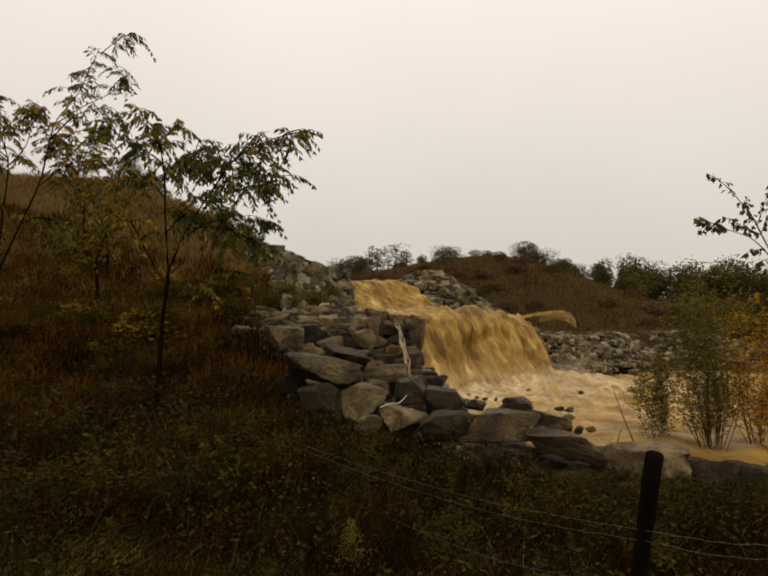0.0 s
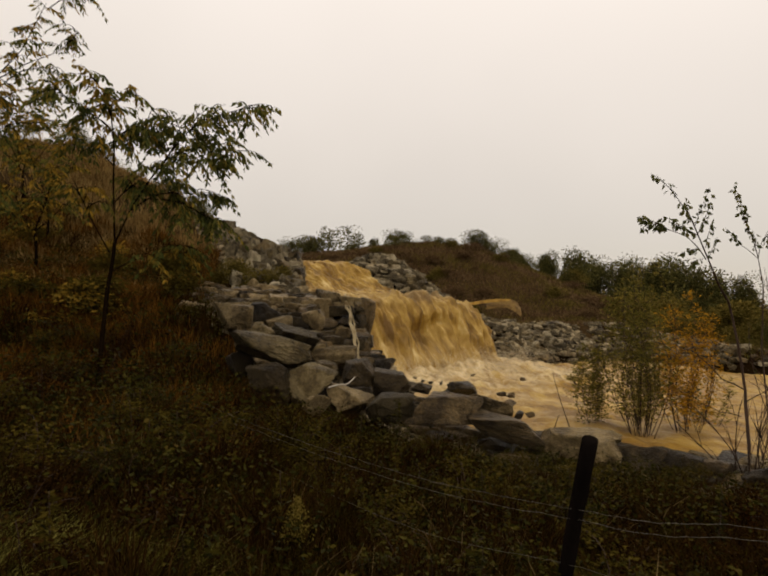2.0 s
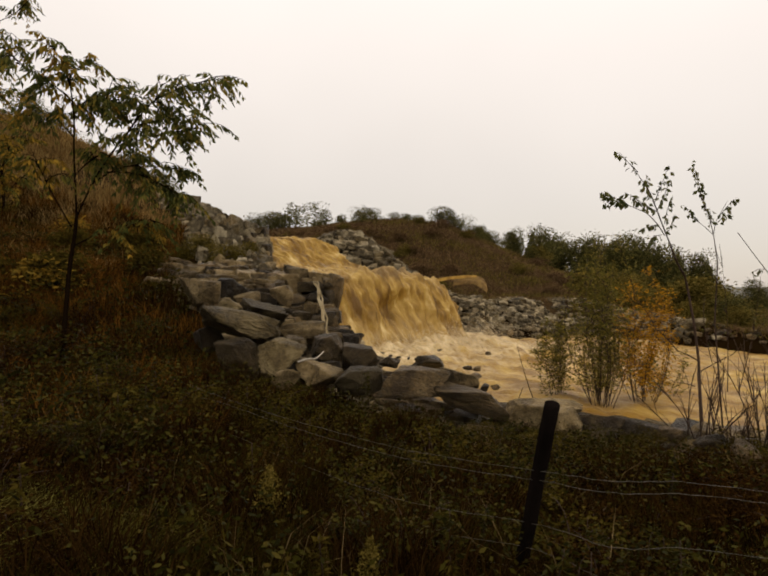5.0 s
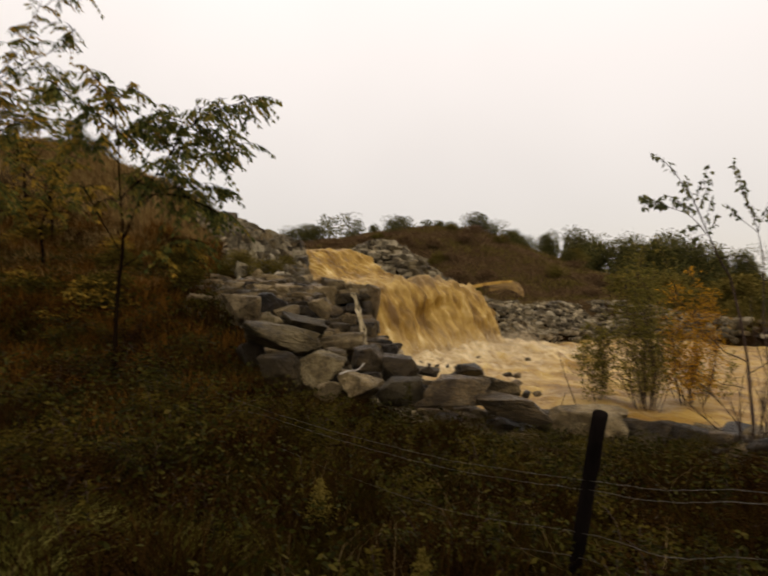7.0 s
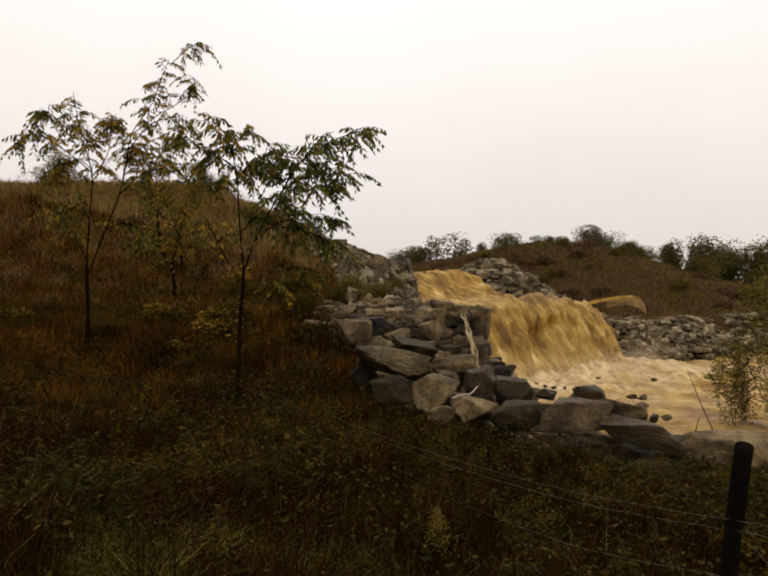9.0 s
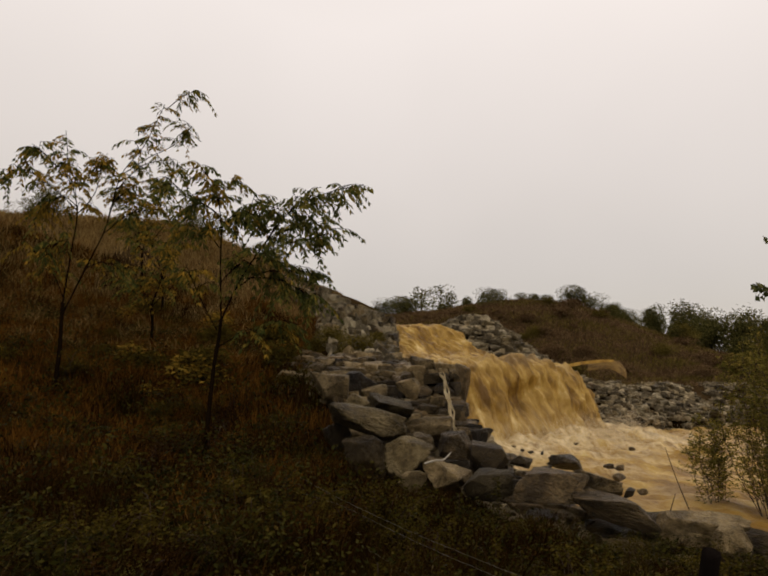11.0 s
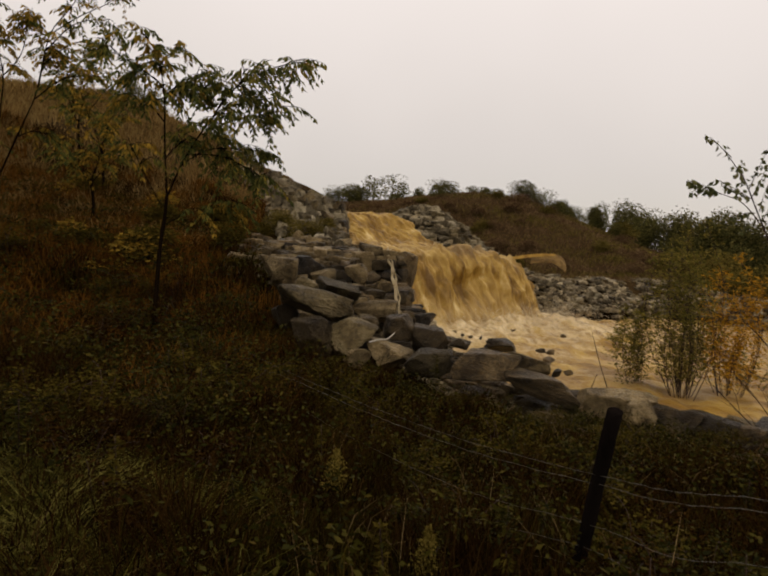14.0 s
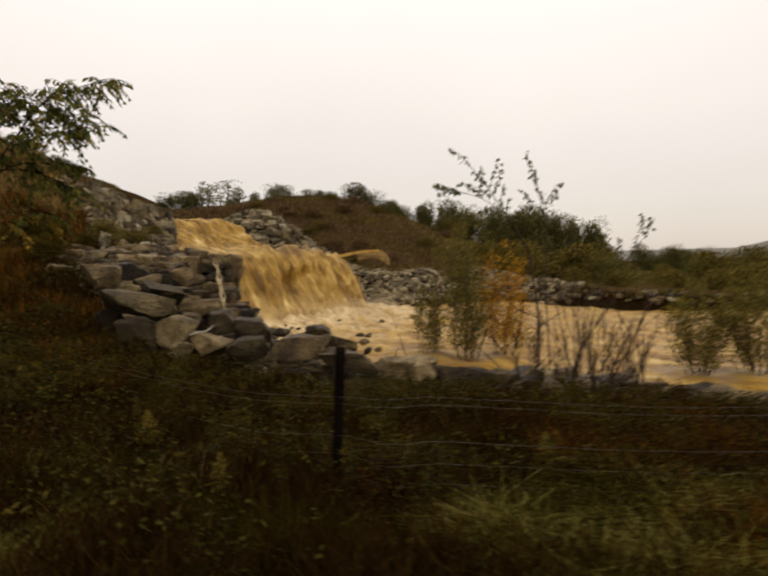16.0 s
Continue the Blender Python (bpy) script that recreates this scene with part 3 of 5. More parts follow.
boulder((3.30, 6.00, -0.03), (0.34, 0.27, 0.21), -14, 0, M_ROCK_DARK, 32)
boulder((3.37, 5.60, 0.0), (0.36, 0.29, 0.21), -46, 0, M_ROCK_DARK, 33)
boulder((0.29, 8.00, 0.40), (0.26, 0.23, 0.16), 48, 4, M_ROCK, 35)
boulder((-2.27, 7.60, 0.85), (0.37, 0.34, 0.37), 37, 0, M_ROCK_DARK, 36)
for k, (x, y, z, size) in enumerate(((-0.09, 12.3, 0.12, 0.14), (0.08, 11.89, 0.12, 0.12), (0.24, 11.65, 0.12, 0.14), (0.45, 11.68, 0.12, 0.16), (1.51, 11.01, 0.02, 0.18), (1.67, 10.93, 0.02, 0.17), (1.53, 10.03, 0.02, 0.2), (1.48, 8.92, 0.02, 0.23), (1.67, 9.06, 0.02, 0.17), (2.16, 12.51, 0.12, 0.15), (1.18, 13.05, 0.12, 0.11))):
    boulder((x, y, z - 0.02), (size * 0.95, size * 0.7, size * 0.55), 37 * k, 5, M_ROCK_DARK, 60 + k)


def chip_mesh(name, seed, material):
    """A small quarried stone: a skewed block whose corners are knocked off."""
    rng = random.Random(seed)
    bm = bmesh.new()
    for sx in (-1, 1):
        for sy in (-1, 1):
            for sz in (-1, 1):
                c = [sx * rng.uniform(0.24, 0.56), sy * rng.uniform(0.26, 0.56), sz * rng.uniform(0.22, 0.52)]
                for axis in range(3):
                    q = list(c)
                    q[axis] *= rng.uniform(0.45, 0.85)
                    bm.verts.new(q)
    bmesh.ops.convex_hull(bm, input=bm.verts)
    bmesh.ops.delete(bm, geom=[v for v in bm.verts if not v.link_faces], context="VERTS")
    me = bpy.data.meshes.new(name)
    bm.to_mesh(me)
    bm.free()
    me.materials.append(material)
    return me


STONES = {m.name: [chip_mesh("stone", 900 + 13 * k, m) for k in range(14)] for m in (M_ROCK, M_ROCK_PALE, M_ROCK_DARK, M_ROCK_DRY)}


def riprap(name, label, count, place, sizes, seed, tones=("wet_rock", "wet_rock", "pale_rock")):
    """A bank of dumped stones: each a piece of its own, sitting half sunk in the ground."""
    rng = random.Random(seed)
    bank = thing(name, label, "stone bank", kind="structure")
    done = 0
    while done < count:
        x, y = place(rng)
        if x is None:
            continue
        z = float(ground(x, y))
        ob = new("stone", rng.choice(STONES[rng.choice(tones)]))
        ob.parent = bank
        k = rng.uniform(*sizes)
        ob.matrix_world = pose(x, y, z + 0.16 * k, rng.uniform(-12, 12), rng.uniform(-12, 12), rng.uniform(0, 360)) @ Matrix.Diagonal((k * rng.uniform(0.9, 1.5), k * rng.uniform(0.8, 1.1), k * rng.uniform(0.42, 0.7), 1))
        done += 1


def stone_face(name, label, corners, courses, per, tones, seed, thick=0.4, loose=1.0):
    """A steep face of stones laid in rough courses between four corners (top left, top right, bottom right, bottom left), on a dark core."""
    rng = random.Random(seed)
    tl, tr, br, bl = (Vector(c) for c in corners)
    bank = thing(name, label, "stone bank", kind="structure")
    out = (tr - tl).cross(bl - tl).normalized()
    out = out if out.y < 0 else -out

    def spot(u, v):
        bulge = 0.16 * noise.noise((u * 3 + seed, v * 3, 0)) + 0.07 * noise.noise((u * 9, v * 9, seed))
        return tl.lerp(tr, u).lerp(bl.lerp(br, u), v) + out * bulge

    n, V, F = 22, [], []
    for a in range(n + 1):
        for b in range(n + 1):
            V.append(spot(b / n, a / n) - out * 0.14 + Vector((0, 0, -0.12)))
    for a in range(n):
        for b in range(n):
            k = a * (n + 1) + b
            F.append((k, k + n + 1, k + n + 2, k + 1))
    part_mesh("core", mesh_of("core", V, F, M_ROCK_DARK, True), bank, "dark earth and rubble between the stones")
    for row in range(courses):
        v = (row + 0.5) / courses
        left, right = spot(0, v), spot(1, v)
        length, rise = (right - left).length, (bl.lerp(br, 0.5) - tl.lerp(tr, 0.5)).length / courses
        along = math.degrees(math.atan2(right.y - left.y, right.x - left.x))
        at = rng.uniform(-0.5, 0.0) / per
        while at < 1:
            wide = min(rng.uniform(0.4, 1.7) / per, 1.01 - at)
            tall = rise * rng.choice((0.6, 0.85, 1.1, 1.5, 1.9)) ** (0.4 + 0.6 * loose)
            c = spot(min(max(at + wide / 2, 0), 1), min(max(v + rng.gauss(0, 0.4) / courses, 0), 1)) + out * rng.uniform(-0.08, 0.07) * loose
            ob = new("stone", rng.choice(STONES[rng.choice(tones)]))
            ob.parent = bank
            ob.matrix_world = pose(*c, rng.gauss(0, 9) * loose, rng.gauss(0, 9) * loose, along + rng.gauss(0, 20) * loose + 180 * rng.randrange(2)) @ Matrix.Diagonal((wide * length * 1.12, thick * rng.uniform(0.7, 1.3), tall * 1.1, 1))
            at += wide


def strip(line, spread):
    """Random places along a polyline, within spread of it."""
    lengths = [math.dist(a, b) for a, b in zip(line, line[1:])]

    def pick(rng):
        (a, b), = rng.choices(list(zip(line, line[1:])), lengths)
        t, w = rng.random(), rng.uniform(-spread, spread)
        dx, dy = b[0] - a[0], b[1] - a[1]
        n = math.hypot(dx, dy)
        return a[0] + dx * t - dy / n * w, a[1] + dy * t + dx / n * w
    return pick


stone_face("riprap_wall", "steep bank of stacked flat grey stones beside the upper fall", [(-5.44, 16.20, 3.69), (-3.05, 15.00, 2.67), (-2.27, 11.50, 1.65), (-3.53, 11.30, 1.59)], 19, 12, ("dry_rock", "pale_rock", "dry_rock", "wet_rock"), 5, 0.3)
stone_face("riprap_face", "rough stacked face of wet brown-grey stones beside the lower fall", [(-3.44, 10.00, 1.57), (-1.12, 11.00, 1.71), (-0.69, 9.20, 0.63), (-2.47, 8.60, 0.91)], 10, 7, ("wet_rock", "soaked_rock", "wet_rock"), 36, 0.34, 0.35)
riprap("riprap_crest", "dumped grey stones on the crest above the falls", 260, strip([(-7.0, 17.0), (-6.1, 17.0), (-5.2, 16.9), (-4.3, 16.6), (-3.8, 16.5)], 0.7), (0.25, 0.48), 25, ("dry_rock", "pale_rock", "dry_rock"))
riprap("riprap_shelf", "shelf of wet stones beside the lower fall", 170, strip([(-3.9, 10.4), (-2.9, 10.6), (-2.3, 11.3)], 0.85), (0.25, 0.5), 6, ("wet_rock", "soaked_rock", "wet_rock"))
riprap("riprap_step", "steep face of small wet stones under the falls' ledge", 110, strip([(-2.8, 11.2), (-2.1, 11.6), (-1.75, 11.7), (-1.45, 11.1), (-1.15, 10.4), (-0.9, 9.8)], 0.5), (0.18, 0.38), 16, ("soaked_rock", "wet_rock", "soaked_rock"))
riprap("riprap_toe", "tumbled wet stones along the water's near edge", 230, strip([(-2.3, 8.0), (-1.2, 8.7), (-0.4, 9.3), (0.4, 8.4), (1.4, 7.9), (2.4, 7.5), (3.7, 6.8), (5.6, 5.5)], 0.55), (0.22, 0.5), 7, ("wet_rock", "soaked_rock", "soaked_rock"))
riprap("riprap_near_bank", "tumbled grey stones on the near bank", 130, strip([(0.9, 7.1), (2.4, 6.7), (3.7, 6.0), (5.4, 4.9), (7.0, 4.1)], 0.5), (0.16, 0.4), 47, ("wet_rock", "soaked_rock", "soaked_rock"))
riprap("riprap_mound", "mound of dumped grey stones behind the falls", 300, strip([(-3.4, 20.6), (-1.6, 20.2), (0.0, 19.6), (1.6, 19.3)], 1.6), (0.24, 0.44), 8, ("dry_rock", "dry_rock", "pale_rock"))
riprap("riprap_far_bank", "low far bank of dumped stones above the pool", 300, strip([(2.2, 17.6), (4.0, 20.0), (6.3, 22.4), (8.8, 22.0), (10.0, 18.9)], 1.1), (0.16, 0.36), 9, ("dry_rock", "dry_rock", "pale_rock"))
riprap("riprap_far_toe", "wet stones at the foot of the far bank", 260, strip([(1.9, 16.5), (4.3, 19.5), (6.5, 21.7), (8.5, 21.3), (9.6, 18.4)], 0.5), (0.14, 0.3), 19, ("wet_rock", "pale_rock", "dry_rock"))
riprap("riprap_far_shore", "broken line of stones along the far shore", 110, strip([(9.9, 18.3), (10.7, 16.5), (13.1, 15.65), (20, 14.4)], 0.4), (0.12, 0.28), 10, ("wet_rock", "soaked_rock", "dry_rock"))


def rubble(name, label, count, place, sizes, seed):
    """Small loose stones between the larger ones, too many to pick apart."""
    rng = random.Random(seed)
    V, F = [], []
    forms = [[tuple(v.co) for v in me.vertices] for me in STONES["wet_rock"]], [[tuple(p.vertices) for p in me.polygons] for me in STONES["wet_rock"]]
    spots = [place(rng) for _ in range(count)]
    zs = ground(np.array([p[0] for p in spots]), np.array([p[1] for p in spots]))
    for (x, y), z in zip(spots, zs):
        k, i = rng.uniform(*sizes), rng.randrange(9)
        m = pose(x, y, float(z) + 0.12 * k, rng.uniform(-20, 20), rng.uniform(-20, 20), rng.uniform(0, 360)) @ Matrix.Diagonal((k * rng.uniform(0.9, 1.4), k, k * rng.uniform(0.5, 0.8), 1))
        n = len(V)
        V += [m @ Vector(v) for v in forms[0][i]]
        F += [tuple(n + q for q in f) for f in forms[1][i]]
    thing(name, label, "rubble", kind="stuff", data=mesh_of(name, V, F, M_RUBBLE))


rubble("far_bank_rubble", "small grey rubble covering the far bank", 1500, strip([(1.8, 17.4), (4.0, 20.1), (6.3, 22.6), (8.8, 22.2), (10.0, 18.9)], 1.5), (0.1, 0.24), 51)
rubble("mound_rubble", "small grey rubble between the mound's stones", 900, strip([(-3.6, 20.6), (-1.6, 20.0), (0.2, 19.2), (2.2, 19.0)], 1.9), (0.12, 0.28), 52)
rubble("wall_rubble", "small grey rubble between the stones of the bank", 700, strip([(-6.8, 17.0), (-5.7, 16.3), (-4.6, 15.4), (-3.85, 14.1), (-3.45, 12.9)], 0.9), (0.1, 0.24), 53)
rubble("face_rubble", "small wet rubble between the boulders", 800, strip([(-3.8, 9.8), (-2.6, 9.6), (-1.9, 10.4), (-1.5, 9.0), (-0.9, 9.3), (0.4, 8.2), (2.0, 7.6)], 0.7), (0.08, 0.22), 54)
rubble("shore_rubble", "small wet rubble along the near bank", 500, strip([(0.9, 7.3), (2.4, 6.9), (3.7, 6.3), (5.4, 5.2), (7.0, 4.4)], 0.6), (0.08, 0.2), 55)


# ---- plants: building blocks ----
def tube(bm, pts, r0, r1, sides=7):
    """A tapered limb through the points."""
    rings = []
    for k, p in enumerate(pts):
        p = Vector(p)
        d = (Vector(pts[min(k + 1, len(pts) - 1)]) - Vector(pts[max(k - 1, 0)])).normalized()
        a = d.orthogonal().normalized()
        b = d.cross(a)
        r = r0 + (r1 - r0) * k / (len(pts) - 1)
        rings.append([bm.verts.new(p + (a * math.cos(2 * math.pi * j / sides) + b * math.sin(2 * math.pi * j / sides)) * r) for j in range(sides)])
    for q0, q1 in zip(rings, rings[1:]):
        best = min(range(sides), key=lambda o: sum((q0[j].co - q1[(j + o) % sides].co).length for j in range(sides)))
        for j in range(sides):
            bm.faces.new((q0[j], q0[(j + 1) % sides], q1[(j + 1 + best) % sides], q1[(j + best) % sides]))
    bm.faces.new(rings[-1])


def bend(a, b, sag, rng, n=7, wob=0.03):
    """Points from a to b along a curve that bows by sag (upwards where positive)."""
    a, b = Vector(a), Vector(b)
    side = Vector((rng.uniform(-1, 1), rng.uniform(-1, 1), 0)) * wob * (b - a).length
    out = []
    for k in range(n):
        t = k / (n - 1)
        out.append(a.lerp(b, t) + (Vector((0, 0, sag)) + side) * math.sin(math.pi * t))
    return out


class Leaves:
    """Gathers many small folded leaf blades into one mesh."""

    def __init__(self):
        self.v, self.f = [], []

    def add(self, base, way, length, width, rng, fold=0.25):
        way = Vector(way).normalized()
        side = way.cross(Vector((rng.gauss(0, 1), rng.gauss(0, 1), rng.gauss(0, 1)))).normalized()
        up = side.cross(way)
        n = len(self.v)
        mid = Vector(base) + way * length * 0.5
        for p in (Vector(base), mid + side * width / 2 + up * width * fold, Vector(base) + way * length - up * length * 0.08, mid - side * width / 2 + up * width * fold, mid):
            self.v.append(tuple(p))
        self.f += [(n, n + 4, n + 1), (n + 1, n + 4, n + 2), (n, n + 3, n + 4), (n + 3, n + 2, n + 4)]

    def mesh(self, name, material):
        return mesh_of(name, self.v, self.f, material)


def compound_leaf(leaves, stems, base, way, length, rng, leaf, width):
    """A feathered leaf: an arching stalk with pairs of leaflets that hang from it."""
    way = Vector(way).normalized()
    side = way.cross(Vector((0, 0, 1))).normalized()
    sag = rng.uniform(0.35, 0.8) * length
    pts = [base + way * length * t + Vector((0, 0, 0.10 * length * t - sag * t * t)) for t in (0, 0.25, 0.5, 0.75, 1)]
    tube(stems, pts, 0.004, 0.0015, 3)
    pairs = max(4, int(length / 0.045))
    for k in range(pairs):
        t = 0.15 + 0.85 * k / (pairs - 1)
        i = min(int(t * 4), 3)
        p = pts[i].lerp(pts[i + 1], t * 4 - i)
        for sgn in (-1, 1):
            hang = side * sgn * rng.uniform(0.25, 0.7) + Vector((0, 0, -1)) * rng.uniform(0.5, 1.0) + way * rng.uniform(0.2, 0.6)
            leaves.add(p, hang, leaf * rng.uniform(0.65, 1.15) * (1.05 - 0.3 * t), width * rng.uniform(0.75, 1.2), rng)


def through_points(pts, n):
    """A smooth curve through the points, n steps to a stretch."""
    out = []
    for k in range(len(pts) - 1):
        a, b, c, d = (pts[min(max(k + o, 0), len(pts) - 1)] for o in (-1, 0, 1, 2))
        for j in range(n):
            t = j / n
            out.append(0.5 * (2 * b + (c - a) * t + (2 * a - 5 * b + 4 * c - d) * t * t + (3 * b - a - 3 * c + d) * t ** 3))
    return out + [pts[-1]]


class Locust:
    """What a young tree gathers while it grows: its leaves, its twigs, and the way it faces."""


def young_locust(spot, right, trunk, radius, label, seed):
    """A slim young tree, its trunk through the places (across, up)."""
    grown = Locust()
    grown.rng, grown.across, grown.deep = random.Random(seed), Vector((*right, 0)), Vector((-right[1], right[0], 0))
    grown.ob = thing("young_tree", label, "tree", "young trees on the bank", at=(*spot, float(ground(*spot))))
    line = [grown.across * u + Vector((0, 0, z)) for u, z in trunk]
    bm = bmesh.new()
    tube(bm, through_points([line[0] - Vector((0, 0, 0.3))] + line, 4), radius, radius * 0.62, 9)
    grown.trunk = part("trunk", bm, M_BARK, grown.ob)
    grown.green, grown.gold, grown.twigs = Leaves(), Leaves(), bmesh.new()
    return grown


def limb(grown, places, leaf_from, reach, gold, twigs, radius):
    """A limb through the places (across, up), with compound leaves along its outer stretch and on side twigs of about the given reach."""
    rng = grown.rng
    drift, bow = rng.uniform(-0.5, 0.5), rng.uniform(-0.15, 0.15)
    n = len(places) - 1
    line = through_points([grown.across * u + Vector((0, 0, z)) + grown.deep * (drift * (k / n) ** 1.3 + bow * math.sin(3 * k / n)) for k, (u, z) in enumerate(places)], 6)
    bm = bmesh.new()
    tube(bm, line, radius, 0.004, 6)
    part("limb", bm, M_BARK, grown.trunk)

    def clothe(path, start):
        for p, q in zip(path[start:], path[start + 1:]):
            steps = max(1, round((q - p).length / 0.07))
            for j in range(steps):
                ang = rng.uniform(0, 2 * math.pi)
                way = Vector((math.cos(ang), math.sin(ang), rng.uniform(-0.45, 0.2))) + (q - p).normalized() * 0.7
                compound_leaf(grown.gold if rng.random() < gold else grown.green, grown.twigs, p.lerp(q, j / steps), way, rng.uniform(0.18, 0.36), rng, 0.13, 0.036)

    first = int(leaf_from * (len(line) - 1))
    clothe(line, first + (len(line) - first) // 2)
    for _ in range(twigs):
        k = rng.randrange(first, len(line) - 1)
        ahead = (line[k + 1] - line[k]).normalized()
        tip = line[k] + (ahead * rng.uniform(0.2, 1) + grown.across * rng.uniform(-0.8, 0.8) + grown.deep * rng.uniform(-1, 1) + Vector((0, 0, rng.uniform(-0.5, 0.3)))).normalized() * reach * rng.uniform(0.5, 1.15)
        path = bend(line[k], tip, 0.05, rng, 5)
        tube(grown.twigs, path, 0.006, 0.003, 4)
        clothe(path, 1)


def leaf_out(grown):
    """Hangs the gathered twigs and leaves on the tree."""
    tagged(part("branchwork", grown.twigs, M_BARK, grown.ob), kind="stuff")
    part_mesh("crown", grown.green.mesh("crown", M_LEAF), grown.ob)
    if grown.gold.v:
        part_mesh("turning_leaves", grown.gold.mesh("turning_leaves", M_LEAF_YEL), grown.ob, "yellow-brown turning leaves")


def at_ground(x, y, sink=0.05):
    return (x, y, float(ground(x, y)) - sink)


tree = young_locust((-3.71, 6.76), (0.88, 0.475), [(0.00, -0.02), (0.04, 0.58), (0.08, 1.13), (0.13, 1.50), (0.15, 1.74)], 0.032, "slim young locust tree with drooping dark green feathery leaves", 4)
limb(tree, [(0.15, 1.72), (0.12, 2.38), (0.11, 2.90), (0.02, 3.34), (-0.20, 3.65)], 0.55, 0.30, 0.30, 6, 0.012)
limb(tree, [(0.15, 1.72), (0.36, 2.22), (0.65, 2.69), (0.95, 3.10), (1.40, 3.35), (1.86, 3.47)], 0.36, 0.30, 0.00, 16, 0.012)
limb(tree, [(0.65, 2.69), (0.83, 3.06), (0.83, 3.21), (0.59, 3.22)], 0.20, 0.32, 0.10, 8, 0.008)
limb(tree, [(0.82, 2.87), (1.13, 3.03), (1.47, 3.13)], 0.10, 0.30, 0.00, 6, 0.008)
limb(tree, [(0.55, 2.52), (0.86, 2.67), (1.18, 2.75), (1.43, 2.82)], 0.10, 0.30, 0.00, 8, 0.008)
limb(tree, [(0.29, 2.10), (0.60, 2.33), (0.97, 2.38), (1.36, 2.37)], 0.35, 0.32, 0.00, 8, 0.008)
limb(tree, [(0.45, 2.27), (0.84, 2.26), (1.29, 2.01)], 0.20, 0.30, 0.00, 7, 0.008)
limb(tree, [(0.11, 2.90), (0.28, 3.04), (0.58, 3.02)], 0.20, 0.30, 0.25, 6, 0.008)
limb(tree, [(0.09, 3.06), (-0.13, 3.16), (-0.42, 3.24)], 0.10, 0.28, 0.30, 5, 0.008)
limb(tree, [(0.05, 3.28), (0.20, 3.44), (0.36, 3.49)], 0.40, 0.22, 0.20, 2, 0.008)
limb(tree, [(0.11, 2.64), (-0.09, 2.86), (-0.32, 2.88)], 0.25, 0.28, 0.20, 5, 0.008)
limb(tree, [(0.10, 1.60), (-0.12, 2.01), (-0.28, 2.38)], 0.55, 0.26, 0.40, 4, 0.008)
limb(tree, [(0.11, 1.38), (0.43, 1.56), (1.04, 1.71)], 0.45, 0.26, 0.30, 5, 0.008)
limb(tree, [(0.12, 2.19), (0.36, 2.47), (0.55, 2.45)], 0.30, 0.30, 0.10, 6, 0.008)
leaf_out(tree)
tree = young_locust((-6.90, 7.90), (0.757, 0.654), [(0.00, -0.01), (0.04, 0.63), (0.04, 1.02), (0.04, 1.41)], 0.04, "slim young locust tree with yellowing feathery leaves", 8)
limb(tree, [(0.04, 1.41), (0.11, 2.20), (0.16, 2.90), (0.02, 3.45), (-0.07, 4.10)], 0.50, 0.34, 0.60, 9, 0.014)
limb(tree, [(0.06, 1.26), (0.33, 1.97), (0.59, 2.68), (0.77, 3.57), (1.11, 4.17), (1.44, 5.06)], 0.55, 0.30, 0.35, 8, 0.014)
limb(tree, [(1.44, 4.87), (1.66, 5.03), (1.79, 5.08)], 0.00, 0.20, 0.10, 2, 0.009)
limb(tree, [(0.77, 3.57), (1.18, 3.98), (1.63, 4.35), (1.94, 4.78)], 0.45, 0.26, 0.15, 5, 0.009)
limb(tree, [(0.72, 3.32), (1.10, 3.80), (1.58, 4.01), (1.76, 3.89)], 0.55, 0.26, 0.15, 5, 0.009)
limb(tree, [(0.66, 3.08), (1.09, 3.51), (1.49, 3.62)], 0.50, 0.24, 0.40, 3, 0.009)
limb(tree, [(0.16, 2.90), (-0.23, 3.24), (-0.63, 3.43), (-0.84, 3.19)], 0.35, 0.30, 0.30, 7, 0.009)
limb(tree, [(0.04, 3.39), (-0.28, 3.73), (-0.55, 4.00)], 0.30, 0.28, 0.30, 6, 0.009)
limb(tree, [(0.15, 2.82), (0.41, 3.30), (0.50, 3.94)], 0.30, 0.34, 0.85, 9, 0.009)
limb(tree, [(0.15, 2.97), (-0.09, 3.18), (-0.37, 2.90)], 0.20, 0.32, 0.70, 8, 0.009)
limb(tree, [(0.59, 2.68), (0.71, 3.24), (0.93, 3.46)], 0.30, 0.30, 0.60, 6, 0.009)
limb(tree, [(0.57, 2.57), (0.99, 2.94), (1.67, 3.07)], 0.40, 0.28, 0.40, 6, 0.009)
limb(tree, [(0.04, 1.49), (-0.13, 1.88), (-0.46, 2.26)], 0.50, 0.28, 0.30, 5, 0.009)
limb(tree, [(0.33, 1.97), (0.59, 2.13), (0.88, 2.07)], 0.30, 0.26, 0.50, 5, 0.009)
limb(tree, [(0.11, 2.12), (-0.04, 2.34), (-0.12, 2.19)], 0.30, 0.26, 0.40, 4, 0.009)
leaf_out(tree)
